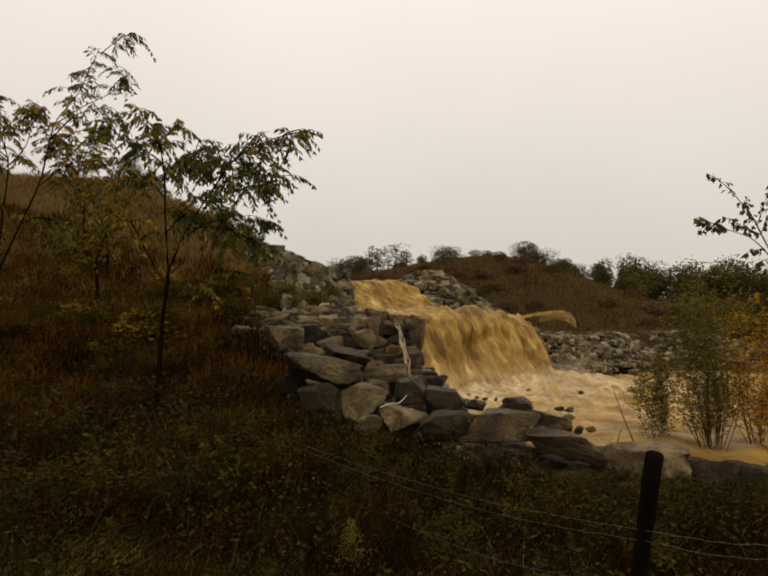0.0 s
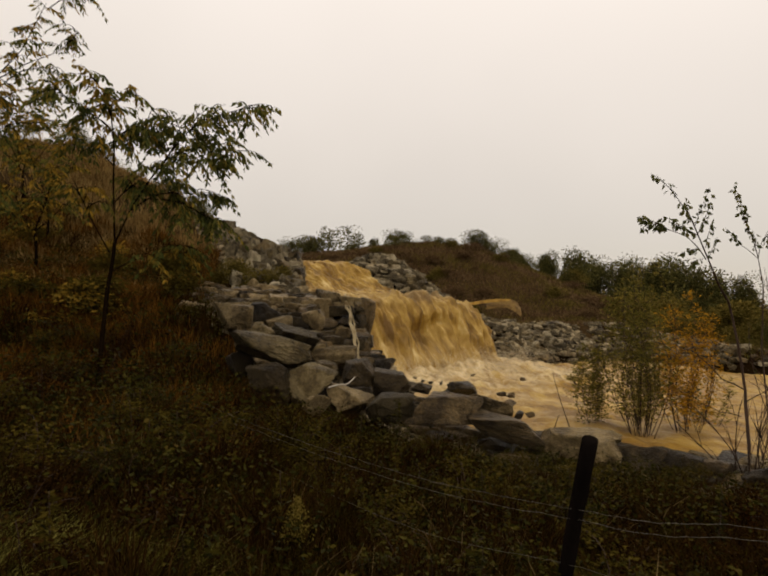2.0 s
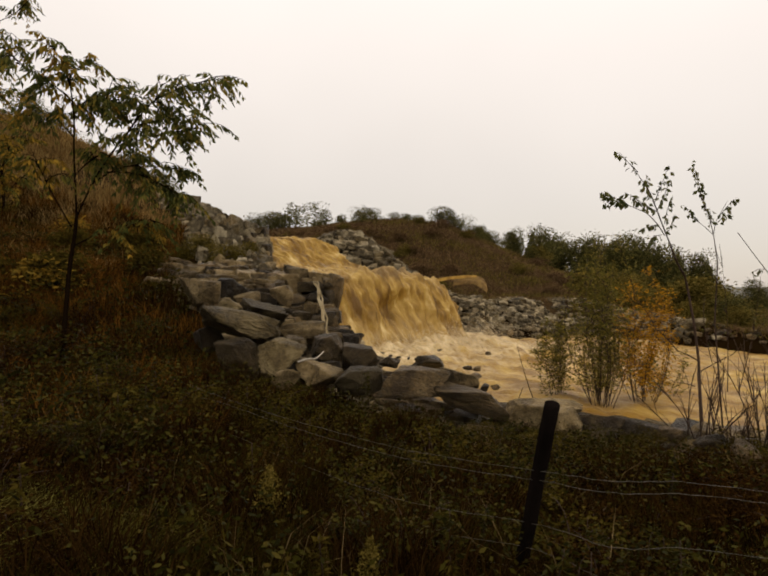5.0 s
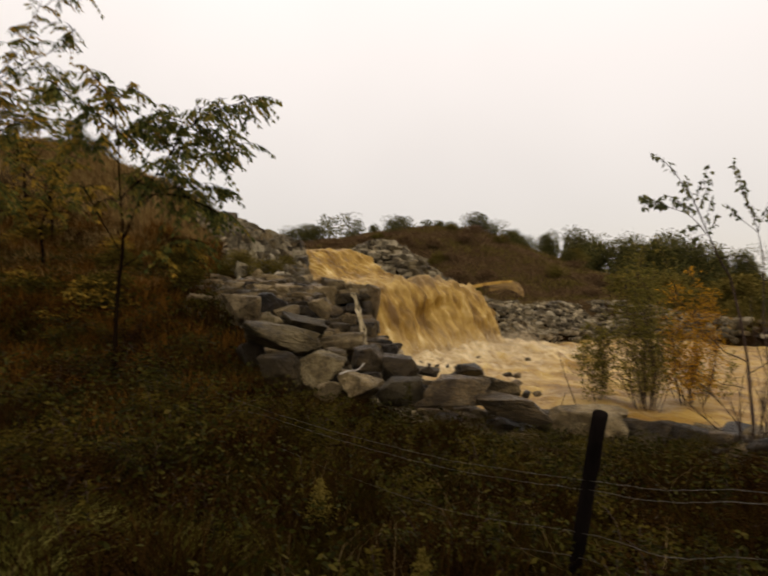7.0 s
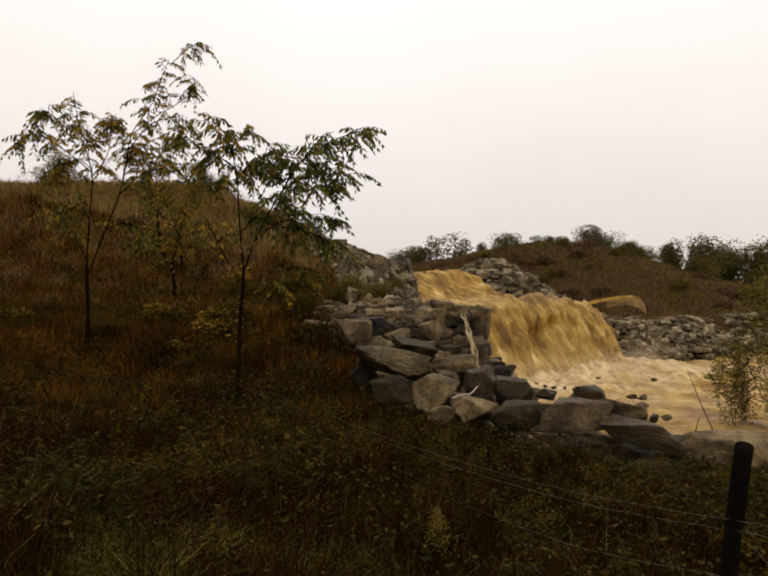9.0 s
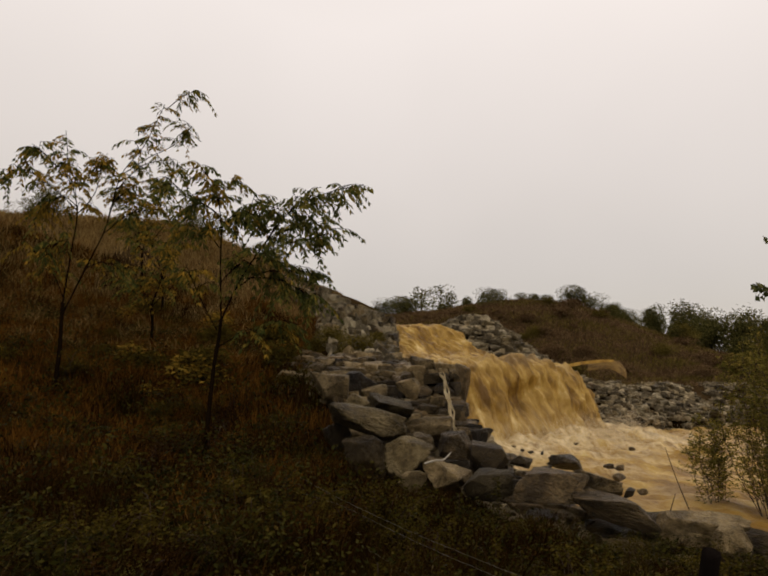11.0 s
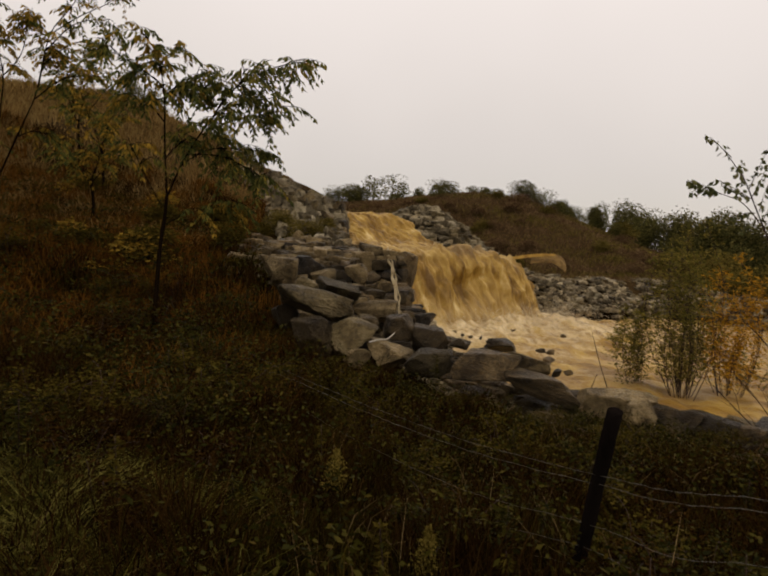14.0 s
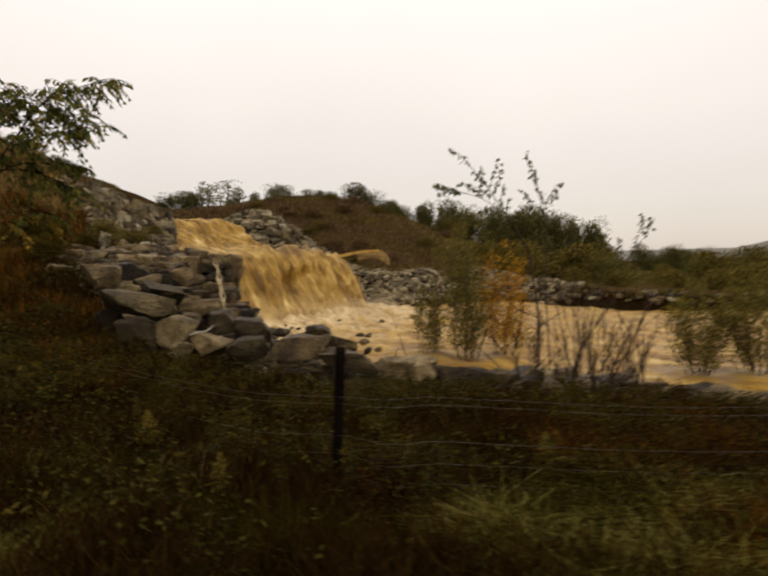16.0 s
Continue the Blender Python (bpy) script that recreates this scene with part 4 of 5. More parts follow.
for spot, tall, seed in (((-8.0, 12.3), 2.6, 12), ((-9.2, 13.2), 2.7, 15), ((-10.5, 14.8), 2.1, 18), ((-7.1, 10.6), 2.0, 19)):
    tree = young_locust(spot, (0.84, 0.54), [(0, 0), (0.02, 0.5), (-0.02, tall * 0.48)], 0.04, "small young locust tree with thin yellow-green leaves", seed)
    for u, up in ((-0.5, 0.95), (0.3, 1.0), (0.6, 0.8), (-0.7, 0.75), (0.1, 0.7)):
        limb(tree, [(-0.02, tall * 0.45), (u * 0.5, tall * (0.3 + up * 0.4)), (u, tall * up)], 0.3, 0.3, 0.45, 5, 0.010)
    leaf_out(tree)


# ---- the poplar saplings by the water ----
def sapling(base, stems, shoots, label, seed, leaf=0.075):
    """A thin leaning sapling; leaves hang in rows from the straight shoots at its top. Places are in the world."""
    rng = random.Random(seed)
    tree = thing("poplar_sapling", label, "tree", "saplings by the water", at=base)
    root, leaves = Vector(base), Leaves()
    for k, (pts, r0, r1) in enumerate(stems):
        bm, fine = bmesh.new(), []
        line = [Vector(p) - root for p in pts]
        for p, q in zip(line, line[1:]):
            fine += bend(p, q, 0.01, rng, 5, 0.02)[:-1]
        tube(bm, fine + [line[-1]], r0, r1, 7)
        ob = part("limb", bm, M_TWIG, trunk) if k else part("trunk", bm, M_TWIG, tree)
        trunk = trunk if k else ob
    for p, q in shoots:
        bm = bmesh.new()
        p, q = Vector(p) - root, Vector(q) - root
        q += Vector((0, rng.uniform(-0.15, 0.15), 0))
        pts = bend(p, q, 0.02, rng, 6, 0.05)
        tube(bm, pts, 0.005, 0.0015, 5)
        part("shoot", bm, M_TWIG, tree)
        n = max(5, int((q - p).length / 0.026))
        for j in range(n):
            t = 0.12 + 0.88 * j / (n - 1)
            i = min(int(t * 5), 4)
            at = pts[i].lerp(pts[i + 1], t * 5 - i)
            leaves.add(at + Vector((rng.gauss(0, 0.016), rng.gauss(0, 0.016), rng.gauss(0, 0.012))), (rng.gauss(0, 0.55), rng.gauss(0, 0.55), -0.75), leaf * rng.uniform(0.65, 1.1), leaf * 0.55, rng)
    part_mesh("crown", leaves.mesh("crown", M_POPLAR), tree)


sapling(at_ground(3.87, 7.21), [([(3.87, 7.22, -0.71), (3.95, 7.44, -0.02), (4.09, 7.78, 0.58), (4.01, 8.01, 1.69), (3.55, 7.44, 2.04)], 0.024, 0.011),
                               ([(3.55, 7.44, 2.04), (2.97, 6.65, 2.49), (2.69, 6.31, 2.67), (2.31, 5.97, 2.89)], 0.009, 0.002), ([(3.33, 7.16, 2.17), (2.82, 6.48, 2.35), (2.01, 5.63, 2.41)], 0.007, 0.002),
                               ([(4.09, 7.78, 0.58), (3.61, 7.38, 0.76), (3.27, 7.22, 1.04), (2.97, 6.99, 1.37)], 0.009, 0.002), ([(4.07, 7.78, 0.42), (4.40, 7.55, 0.70), (4.69, 7.33, 1.15)], 0.007, 0.002),
                               ([(4.04, 7.78, 0.25), (3.61, 7.44, 0.36), (3.27, 7.22, 0.50)], 0.007, 0.002), ([(3.73, 7.67, 1.90), (3.84, 7.44, 1.95), (4.09, 7.33, 1.61)], 0.005, 0.002)],
        [((2.60, 6.20, 2.74), (2.29, 5.95, 2.93)), ((2.97, 6.65, 2.47), (3.09, 6.65, 2.89)), ((3.05, 6.76, 2.40), (3.18, 6.71, 2.76)), ((2.88, 6.54, 2.51), (2.82, 6.48, 2.76)), ((2.82, 6.48, 2.35), (2.48, 6.09, 2.53)),
         ((2.48, 6.09, 2.37), (1.99, 5.61, 2.43)), ((3.05, 6.76, 2.40), (2.73, 6.42, 2.51)), ((3.16, 6.93, 2.26), (2.82, 6.54, 2.19)), ((2.37, 5.97, 2.40), (2.09, 5.69, 2.35)), ((3.33, 7.10, 2.17), (3.36, 6.99, 2.40)),
         ((3.22, 6.93, 2.28), (3.22, 6.82, 2.57)), ((3.27, 7.10, 2.17), (2.99, 6.76, 2.04)), ((2.88, 6.48, 2.51), (2.65, 6.31, 2.65))],
        "thin leaning poplar sapling with sparse pale leaves at its tips", 3)
sapling(at_ground(3.84, 6.7), [([(3.84, 6.7, -0.5), (3.97, 7.2, 1.13), (4.05, 7.3, 1.86), (4.05, 7.4, 2.2)], 0.011, 0.005), ([(4.05, 7.4, 2.2), (4.12, 7.45, 2.4), (4.28, 7.5, 2.64)], 0.005, 0.002),
                               ([(4.05, 7.4, 2.2), (3.95, 7.45, 2.6), (3.8, 7.5, 3.05)], 0.005, 0.002), ([(4.05, 7.4, 2.2), (3.8, 7.4, 2.4), (3.68, 7.4, 2.55)], 0.004, 0.002)],
        [((3.92, 7.45, 2.65), (3.79, 7.5, 3.1)), ((3.85, 7.4, 2.36), (3.66, 7.4, 2.57)), ((4.12, 7.45, 2.4), (4.3, 7.5, 2.66)), ((4.02, 7.4, 2.3), (4.06, 7.45, 2.55)), ((3.97, 7.45, 2.5), (3.88, 7.5, 2.8)), ((4.1, 7.4, 2.35), (4.2, 7.45, 2.45))],
        "slender upright poplar sapling with a few leafy tips", 5, 0.085)
sapling(at_ground(5.0, 6.3, 0.2), [([(5.0, 6.3, -0.8), (4.95, 6.32, 0.2), (4.35, 6.4, 1.25), (4.1, 6.4, 1.7), (3.76, 6.4, 2.14)], 0.010, 0.003), ([(4.6, 6.4, 0.9), (4.72, 6.36, 1.4), (4.7, 6.36, 1.75)], 0.005, 0.002), ([(4.7, 6.33, 1.4), (4.95, 6.2, 1.8), (5.05, 6.15, 2.0)], 0.005, 0.002)],
        [((4.85, 6.3, 1.65), (4.95, 6.25, 2.1)), ((4.72, 6.36, 1.5), (4.68, 6.36, 1.8)), ((4.95, 6.2, 1.8), (5.08, 6.15, 2.05)), ((4.05, 6.4, 1.75), (3.9, 6.4, 1.7))],
        "slender poplar sapling with yellowing leaves beside the water", 7)


def bare_shrub(base, count, height, spread, seed, leafy=0):
    rng = random.Random(seed)
    shrub = thing("bare_shrub", "leafless reddish shrub of thin upright stems", "shrub", "saplings by the water", at=base)
    leaves = Leaves()
    for _ in range(count):
        ang, out = rng.uniform(0, 2 * math.pi), rng.uniform(0.2, 1) * spread
        tip = Vector((math.cos(ang) * out, math.sin(ang) * out, height * rng.uniform(0.6, 1)))
        bm = bmesh.new()
        pts = bend((rng.uniform(-0.12, 0.12), rng.uniform(-0.12, 0.12), -0.1), tip, 0.08, rng, 8, 0.08)
        tube(bm, pts, 0.009, 0.002, 5)
        for _ in range(7):
            k = rng.randrange(2, 7)
            p, ahead = pts[k], (pts[k + 1] - pts[k]).normalized()
            q = p + ahead * rng.uniform(0.12, 0.34) + Vector((rng.gauss(0, 0.07), rng.gauss(0, 0.07), rng.uniform(0.0, 0.1)))
            tube(bm, bend(p, q, 0.02, rng, 4), 0.004, 0.0015, 4)
            for _ in range(leafy):
                leaves.add(p.lerp(q, rng.random()), (rng.gauss(0, 1), rng.gauss(0, 1), -0.3), 0.05, 0.03, rng)
        part("stem", bm, M_TWIG, shrub)
    if leaves.v:
        part_mesh("leaves", leaves.mesh("leaves", M_POPLAR), shrub)


bare_shrub(at_ground(3.9, 6.1), 14, 1.5, 0.85, 37)
bare_shrub(at_ground(3.4, 6.4), 8, 1.1, 0.7, 38)
bare_shrub(at_ground(4.0, 5.6), 18, 1.4, 0.7, 31)
bare_shrub(at_ground(4.5, 5.9), 6, 1.2, 0.55, 32)
bare_shrub(at_ground(3.5, 5.9), 6, 0.9, 0.5, 34)
bare_shrub(at_ground(4.4, 5.5), 5, 1.0, 0.5, 36)
bare_shrub((5.9, 10.15, -0.6), 3, 3.1, 0.5, 33, 1)


def willow(base, height, spread, count, material, label, seed, leaf=0.07, per=74):
    """A clump of upright shoots, bare at the foot, with feathery leafy side twigs above."""
    rng = random.Random(seed)
    bush = thing("willow_bush", label, "bush", "willow bushes at the water", at=base)
    leaves, bm = Leaves(), bmesh.new()
    for _ in range(count):
        ang, out = rng.uniform(0, 2 * math.pi), math.sqrt(rng.random()) * spread
        tip = Vector((math.cos(ang) * out, math.sin(ang) * out, height * rng.uniform(0.6, 1) * (1 - 0.3 * (out / spread) ** 2)))
        pts = bend((rng.uniform(-0.06, 0.06), rng.uniform(-0.06, 0.06), -0.2), tip, 0.14, rng, 9, 0.16)
        tube(bm, pts, 0.0055, 0.002, 4)
        for _ in range(per):
            t = 0.2 + 0.8 * rng.random() ** 0.9
            i = min(int(t * 8), 7)
            p = pts[i].lerp(pts[i + 1], t * 8 - i)
            q = p + Vector((rng.gauss(0, 0.11), rng.gauss(0, 0.11), rng.uniform(0.04, 0.2))) * (1.45 - 0.7 * t)
            if rng.random() < 0.4:
                tube(bm, [p, q], 0.0025, 0.0012, 3)
            for _ in range(3):
                leaves.add(p.lerp(q, rng.uniform(0.3, 1)), (rng.gauss(0, 0.8), rng.gauss(0, 0.8), rng.uniform(-0.4, 0.8)), leaf * rng.uniform(0.6, 1.25), leaf * 0.24, rng)
    tagged(part("shoot_clump", bm, M_TWIG, bush), kind="stuff")
    part_mesh("foliage", leaves.mesh("foliage", material), bush)


willow((2.72, 9.45, -0.4), 1.75, 0.42, 10, M_WILLOW, "slim olive-green willow bush standing in flood water", 41)
willow((3.22, 8.95, -0.4), 2.9, 0.5, 24, M_WILLOW, "tall yellow-green willow bush standing in flood water", 42)
willow((3.98, 9.2, -0.4), 2.3, 0.42, 17, M_WILLOW_OR, "willow bush with bright orange autumn leaves", 43)
willow((3.45, 9.6, -0.4), 1.5, 0.5, 7, M_WILLOW, "thin willow bush standing in flood water", 44)
willow((4.6, 9.9, -0.4), 1.0, 0.4, 8, M_WILLOW, "low willow bush standing in flood water", 48, 0.08, 24)
willow((6.3, 7.0, -0.4), 1.55, 0.5, 20, M_WILLOW, "yellow-green willow bush at the flooded edge", 45)
willow((7.2, 6.9, -0.4), 2.0, 0.65, 28, M_WILLOW, "yellow-green willow bush at the flooded edge", 46)


# ---- woods and bushes on the far side ----
def clump_mesh(name, seed, lobes, leaf, count, material, tall=1.0):
    """A crown of many small leaves in uneven lobes, unit size, rising from z = 0."""
    rng = random.Random(seed)
    leaves = Leaves()
    balls = []
    for _ in range(lobes):
        z = rng.uniform(0.15, 0.9)
        r = 0.42 * (1.05 - z * 0.75)
        balls.append((Vector((rng.gauss(0, r * 0.55), rng.gauss(0, r * 0.55), z * tall)), rng.uniform(0.12, 0.26)))
    for _ in range(count):
        c, r = rng.choice(balls)
        d = Vector((rng.gauss(0, 1), rng.gauss(0, 1), rng.gauss(0, 1))).normalized()
        p = c + d * r * rng.uniform(0.55, 1.1)
        leaves.add(p, d + Vector((rng.gauss(0, 0.5), rng.gauss(0, 0.5), rng.gauss(0, 0.5))), leaf * rng.uniform(0.6, 1.3), leaf * 0.55, rng)
    return leaves.mesh(name, material)


OLIVE_CLUMPS = [clump_mesh("crown", 160 + k, 20, 0.06, 2600, M_OLIVE, 1.0) for k in range(4)]
CLUMPS = [clump_mesh("crown", 60 + k, 22 + 2 * k, 0.036, 6000, M_DARK_LEAF, 1.0) for k in range(4)]


def far_tree(x, y, height, width, k, label, name="far_tree", group="far trees", category="tree", sunk=0.25, clumps=None):
    tree = thing(name, label, category, group, at=at_ground(x, y, 0.1 + sunk * height * 0.5))
    bm = bmesh.new()
    rng = random.Random(int(x * 10) + k)
    tube(bm, bend((0, 0, -0.2), (0.05 * width, 0, height * 0.7), 0.02, rng, 5), 0.03 * height * 0.5 + 0.02, 0.015, 6)
    part("trunk", bm, M_BARK, tree)
    crown = part_mesh("crown", (clumps or CLUMPS)[k % 4], tree)
    crown.matrix_basis = pose(0, 0, 0, 0, 0, 47 * k) @ Matrix.Diagonal((width, width, height, 1))


wood = random.Random(77)
for k in range(50):
    x = 5.5 + k * 0.62 + wood.uniform(-0.5, 0.5)
    y = 37.5 - 0.065 * k + wood.uniform(-2, 2)
    top = float(np.interp(x, [5.8, 8.1, 8.8, 10.2, 11.3, 12.3, 14.6, 16.3, 17.8, 19.0, 19.9, 23.5, 37], [4.6, 5.4, 5.6, 5.2, 4.7, 4.6, 4.8, 4.1, 3.8, 2.9, 2.2, 1.8, 0.6]))
    h = max(1.2, top - float(ground(x, y)) + wood.uniform(-0.35, 0.35))
    far_tree(x, y, h * 1.0, h * wood.uniform(0.85, 1.25), k, "dense dark green tree of the far wood")
for k in range(64):
    x = 8.0 + k * 0.38 + wood.uniform(-0.4, 0.4)
    near = float(np.interp(x, [8, 9.5, 10.5, 12, 16, 33], [28, 25, 19.5, 17.8, 16.8, 15.5]))
    y = near + wood.random() ** 1.5 * 9
    h = wood.uniform(0.7, 1.5) * (1 + 0.09 * (y - near)) * float(np.interp(x, [8, 12, 18, 22, 33], [0.9, 1.0, 0.9, 0.75, 0.5]))
    far_tree(x, y, h, h * wood.uniform(1.1, 1.8), k + 1, "low olive-green bush on the far bank", "far_bush", "bushes on the far bank", "bush", 0.3, OLIVE_CLUMPS if wood.random() < 0.7 else CLUMPS)
AIRY_CLUMPS = [clump_mesh("crown", 360 + k, 16, 0.06, 950, M_DARK_LEAF, 1.0) for k in range(4)]
for k, (x, w, h, airy) in enumerate([(-7.70, 1.5, 1.05, 0), (-6.53, 1.5, 1.3, 0), (-5.45, 1.3, 1.75, 1), (-4.33, 1.3, 1.7, 1), (-3.62, 0.8, 1.1, 1), (-2.70, 0.9, 0.6, 0), (-1.50, 1.5, 0.95, 0), (-0.7, 0.9, 0.35, 1), (0.38, 1.3, 0.5, 1),
                                     (1.1, 0.9, 0.4, 0), (1.86, 1.3, 0.42, 0), (2.5, 1.0, 0.35, 1), (3.34, 1.8, 1.15, 0), (4.1, 0.8, 0.4, 1), (4.88, 1.0, 0.65, 0), (5.85, 1.3, 0.7, 0)]):
    far_tree(x, 34.6, h + (0.1 if airy else 0.35), w * (1.9 if h > 0.6 else 1.2), k, "airy ridge-top sapling against the sky" if airy else "dark ridge-top bush against the sky", "ridge_bush", "bushes on the ridge", "bush", 0.2 if airy else 0.6, AIRY_CLUMPS if airy else CLUMPS)
for x, y, w, h in ((-14.2, 15.4, 1.5, 1.5), (-10.6, 17.7, 1.2, 1.3), (-9.9, 17.8, 1.1, 1.1), (-7.2, 16.7, 1.6, 0.9), (-6.3, 16.4, 1.2, 0.8), (-3.3, 12.2, 0.9, 0.55), (-3.0, 12.9, 0.8, 0.5), (-4.0, 12.6, 1.0, 0.6)):
    far_tree(x, y, h, w, int(w * 10), "dark leafy bush on the bank's crest", "bank_bush", "bushes on the near bank", "bush", 0.25, OLIVE_CLUMPS if y < 13 else CLUMPS)


GOLD_CLUMPS = [clump_mesh("crown", 460 + k, 14, 0.09, 700, M_LEAF_YEL, 1.0) for k in range(4)]
LOW_CLUMPS = [clump_mesh("crown", 470 + k, 20, 0.08, 1500, M_DIM_OLIVE, 1.0) for k in range(4)]
bank = random.Random(91)
for k in range(44):
    x, y = bank.uniform(-9.5, -3.0), bank.uniform(7.4, 13.0)
    if y > (10.2 if x > -4 else 13):
        continue
    h = bank.uniform(0.35, 0.8)
    golden = bank.random() < 0.2
    far_tree(x, y, h, h * bank.uniform(1.1, 1.9), k, "low shrub with yellow leaves on the weedy slope" if golden else "low dark olive shrub on the weedy slope", "slope_shrub", "shrubs on the slope", "bush", 0.4, GOLD_CLUMPS if golden else LOW_CLUMPS)


SCRUB_CLUMPS = [clump_mesh("crown", 260 + k, 20, 0.07, 1500, M_SCRUB, 1.0) for k in range(4)]
for k in range(46):
    x, y = wood.uniform(-5, 9), wood.uniform(25.5, 34)
    h = wood.uniform(0.35, 0.75)
    far_tree(x, y, h, h * wood.uniform(1.5, 2.6), k, "low withered scrub on the far hillside", "hill_scrub", "scrub on the far hill", "bush", 0.4, SCRUB_CLUMPS if wood.random() < 0.75 else OLIVE_CLUMPS)


# ---- fence ----
def fence():
    top, foot = Vector((0.755, 2.72, 1.02)), Vector((0.715, 3.28, -0.2))
    post = thing("fence_post", "dark weathered wooden fence post leaning forward", "fence post")
    bm = bmesh.new()
    pts = [foot.lerp(top, k / 9) for k in range(10)]
    tube(bm, pts, 0.037, 0.035, 12)
    for v in bm.verts:
        v.co += Vector((noise.noise(v.co * 9), noise.noise(v.co * 9 + Vector((7, 0, 0))), 0)) * 0.005
    bmesh.ops.bevel(bm, geom=[e for e in bm.edges if len(e.link_faces) == 2 and e.calc_face_angle(0) > 1.0], offset=0.006, segments=2, affect="EDGES")
    part("post", bm, M_POST, post)
    rng = random.Random(9)
    for k, t in enumerate((0.72, 0.675, 0.47, 0.345, 0.23)):
        p = foot.lerp(top, t) + Vector((0, -0.04, 0))
        wire = thing("fence_wire", "slack rusty barbed wire strand of the fence", "wire", "fence wires")
        z = p.z
        left = [Vector((0.1, 3.55, z - 0.10)), Vector((-0.7, 4.4, z - 0.13)), Vector((-1.54, 5.3, z - 0.12)), Vector((-2.2, 6.0, z - 0.08 - 0.1 * k))]
        right = [Vector((1.05, 2.75, z - 0.015)), Vector((1.4, 2.74, z - 0.015)), Vector((2.0, 2.7, z - 0.07)), Vector((2.8, 2.62, z - 0.13)), Vector((3.8, 2.5, z - 0.16)), Vector((5.2, 2.4, z - 0.18)), Vector((8.0, 2.3, z - 0.25))]
        pts = list(reversed(left)) + [p] + right
        fine = [q + Vector((0, 0, rng.uniform(-0.003, 0.003))) for q in through_points(pts, 8)]
        bm = bmesh.new()
        tube(bm, fine, 0.0010, 0.0010, 4)
        part("strand", bm, M_WIRE, wire)


fence()


# ---- grass, weeds and brambles ----
def blades(name, label, x, y, h, width, lean, material, seed, lift=0.0):
    """Many curved grass blades as one mesh."""
    rng = np.random.RandomState(seed)
    n = len(x)
    z = ground(x, y) - 0.03 + lift
    ang, turn = rng.uniform(0, 2 * np.pi, n), rng.uniform(0, 2 * np.pi, n)
    h = h * rng.uniform(0.55, 1.15, n)
    k = lean * rng.uniform(0.2, 1.3, n) * h
    wx, wy = np.cos(turn) * width * rng.uniform(0.6, 1.3, n) / 2, np.sin(turn) * width * rng.uniform(0.6, 1.3, n) / 2
    V = np.zeros((n, 5, 3))
    for i, (t, w) in enumerate(((0, 1), (0, -1), (0.55, 0.85), (0.55, -0.85), (1, 0))):
        b = k * t ** 1.8
        V[:, i] = np.stack([x + np.cos(ang) * b + wx * w, y + np.sin(ang) * b + wy * w, z + h * t * (1 - 0.25 * lean * t)], -1)
    base = np.arange(n)[:, None] * 5
    F = np.concatenate([base + [0, 1, 2], base + [1, 3, 2], base + [2, 3, 4]])
    thing(name, label, "grass", kind="stuff", data=mesh_of(name, V.reshape(-1, 3), F, material))


def leaf_cover(name, label, x, y, low, high, size, material, seed):
    """Small leaves scattered through a layer over the ground."""
    rng = np.random.RandomState(seed)
    n = len(x)
    edge = np.where(x > 0.6, np.clip((green_edge(x) - y) / 1.4, 0.55, 1), 1)
    z = ground(x, y) + (low + (high - low) * rng.rand(n) ** 0.8) * edge
    d = rng.normal(size=(n, 3)) * [1, 1, 0.5]
    d /= np.linalg.norm(d, axis=1, keepdims=True)
    s = np.cross(d, rng.normal(size=(n, 3)))
    s /= np.linalg.norm(s, axis=1, keepdims=True)
    L = size * rng.uniform(0.6, 1.3, (n, 1))
    p = np.stack([x, y, z], -1)
    V = np.stack([p, p + d * L * 0.5 + s * L * 0.24, p + d * L, p + d * L * 0.5 - s * L * 0.24], 1)
    b = np.arange(n)[:, None] * 4
    F = np.concatenate([b + [0, 1, 2], b + [0, 2, 3]])
    thing(name, label, "undergrowth", kind="stuff", data=mesh_of(name, V.reshape(-1, 3), F, material))


def green_edge(x):
    """How far back the plants reach before the stones begin."""
    return np.interp(x, [-60, -6.2, -5.4, -4.6, -3.9, -2.7, -1.8, 0, 1.5, 2.7, 4, 6, 9, 20, 60], [80, 80, 15.9, 13.2, 10.6, 8.3, 6.95, 6.95, 6.95, 6.6, 5.85, 4.7, 3.4, 0.9, -1])


def scatter(n, x0, x1, y0, y1, seed, keep=None, patch=0.0, scale=1.6):
    """Random places on plant-covered ground, thinned into patches."""
    rng = np.random.RandomState(seed)
    x, y = rng.uniform(x0, x1, n), rng.uniform(y0, y1, n)
    ok = (y < green_edge(x) + rng.normal(0, 0.12, n)) & (shore_distance(x, y) > 0.25)
    ok &= np.hypot(x - 0.3, y + 0.5) > 1.9
    if patch:
        ok &= waves(x, y, scale, seed + 100) > rng.uniform(-1, 1, n) * 0.5 + patch - 0.5
    if keep is not None:
        ok &= keep(x, y)
    return x[ok], y[ok]


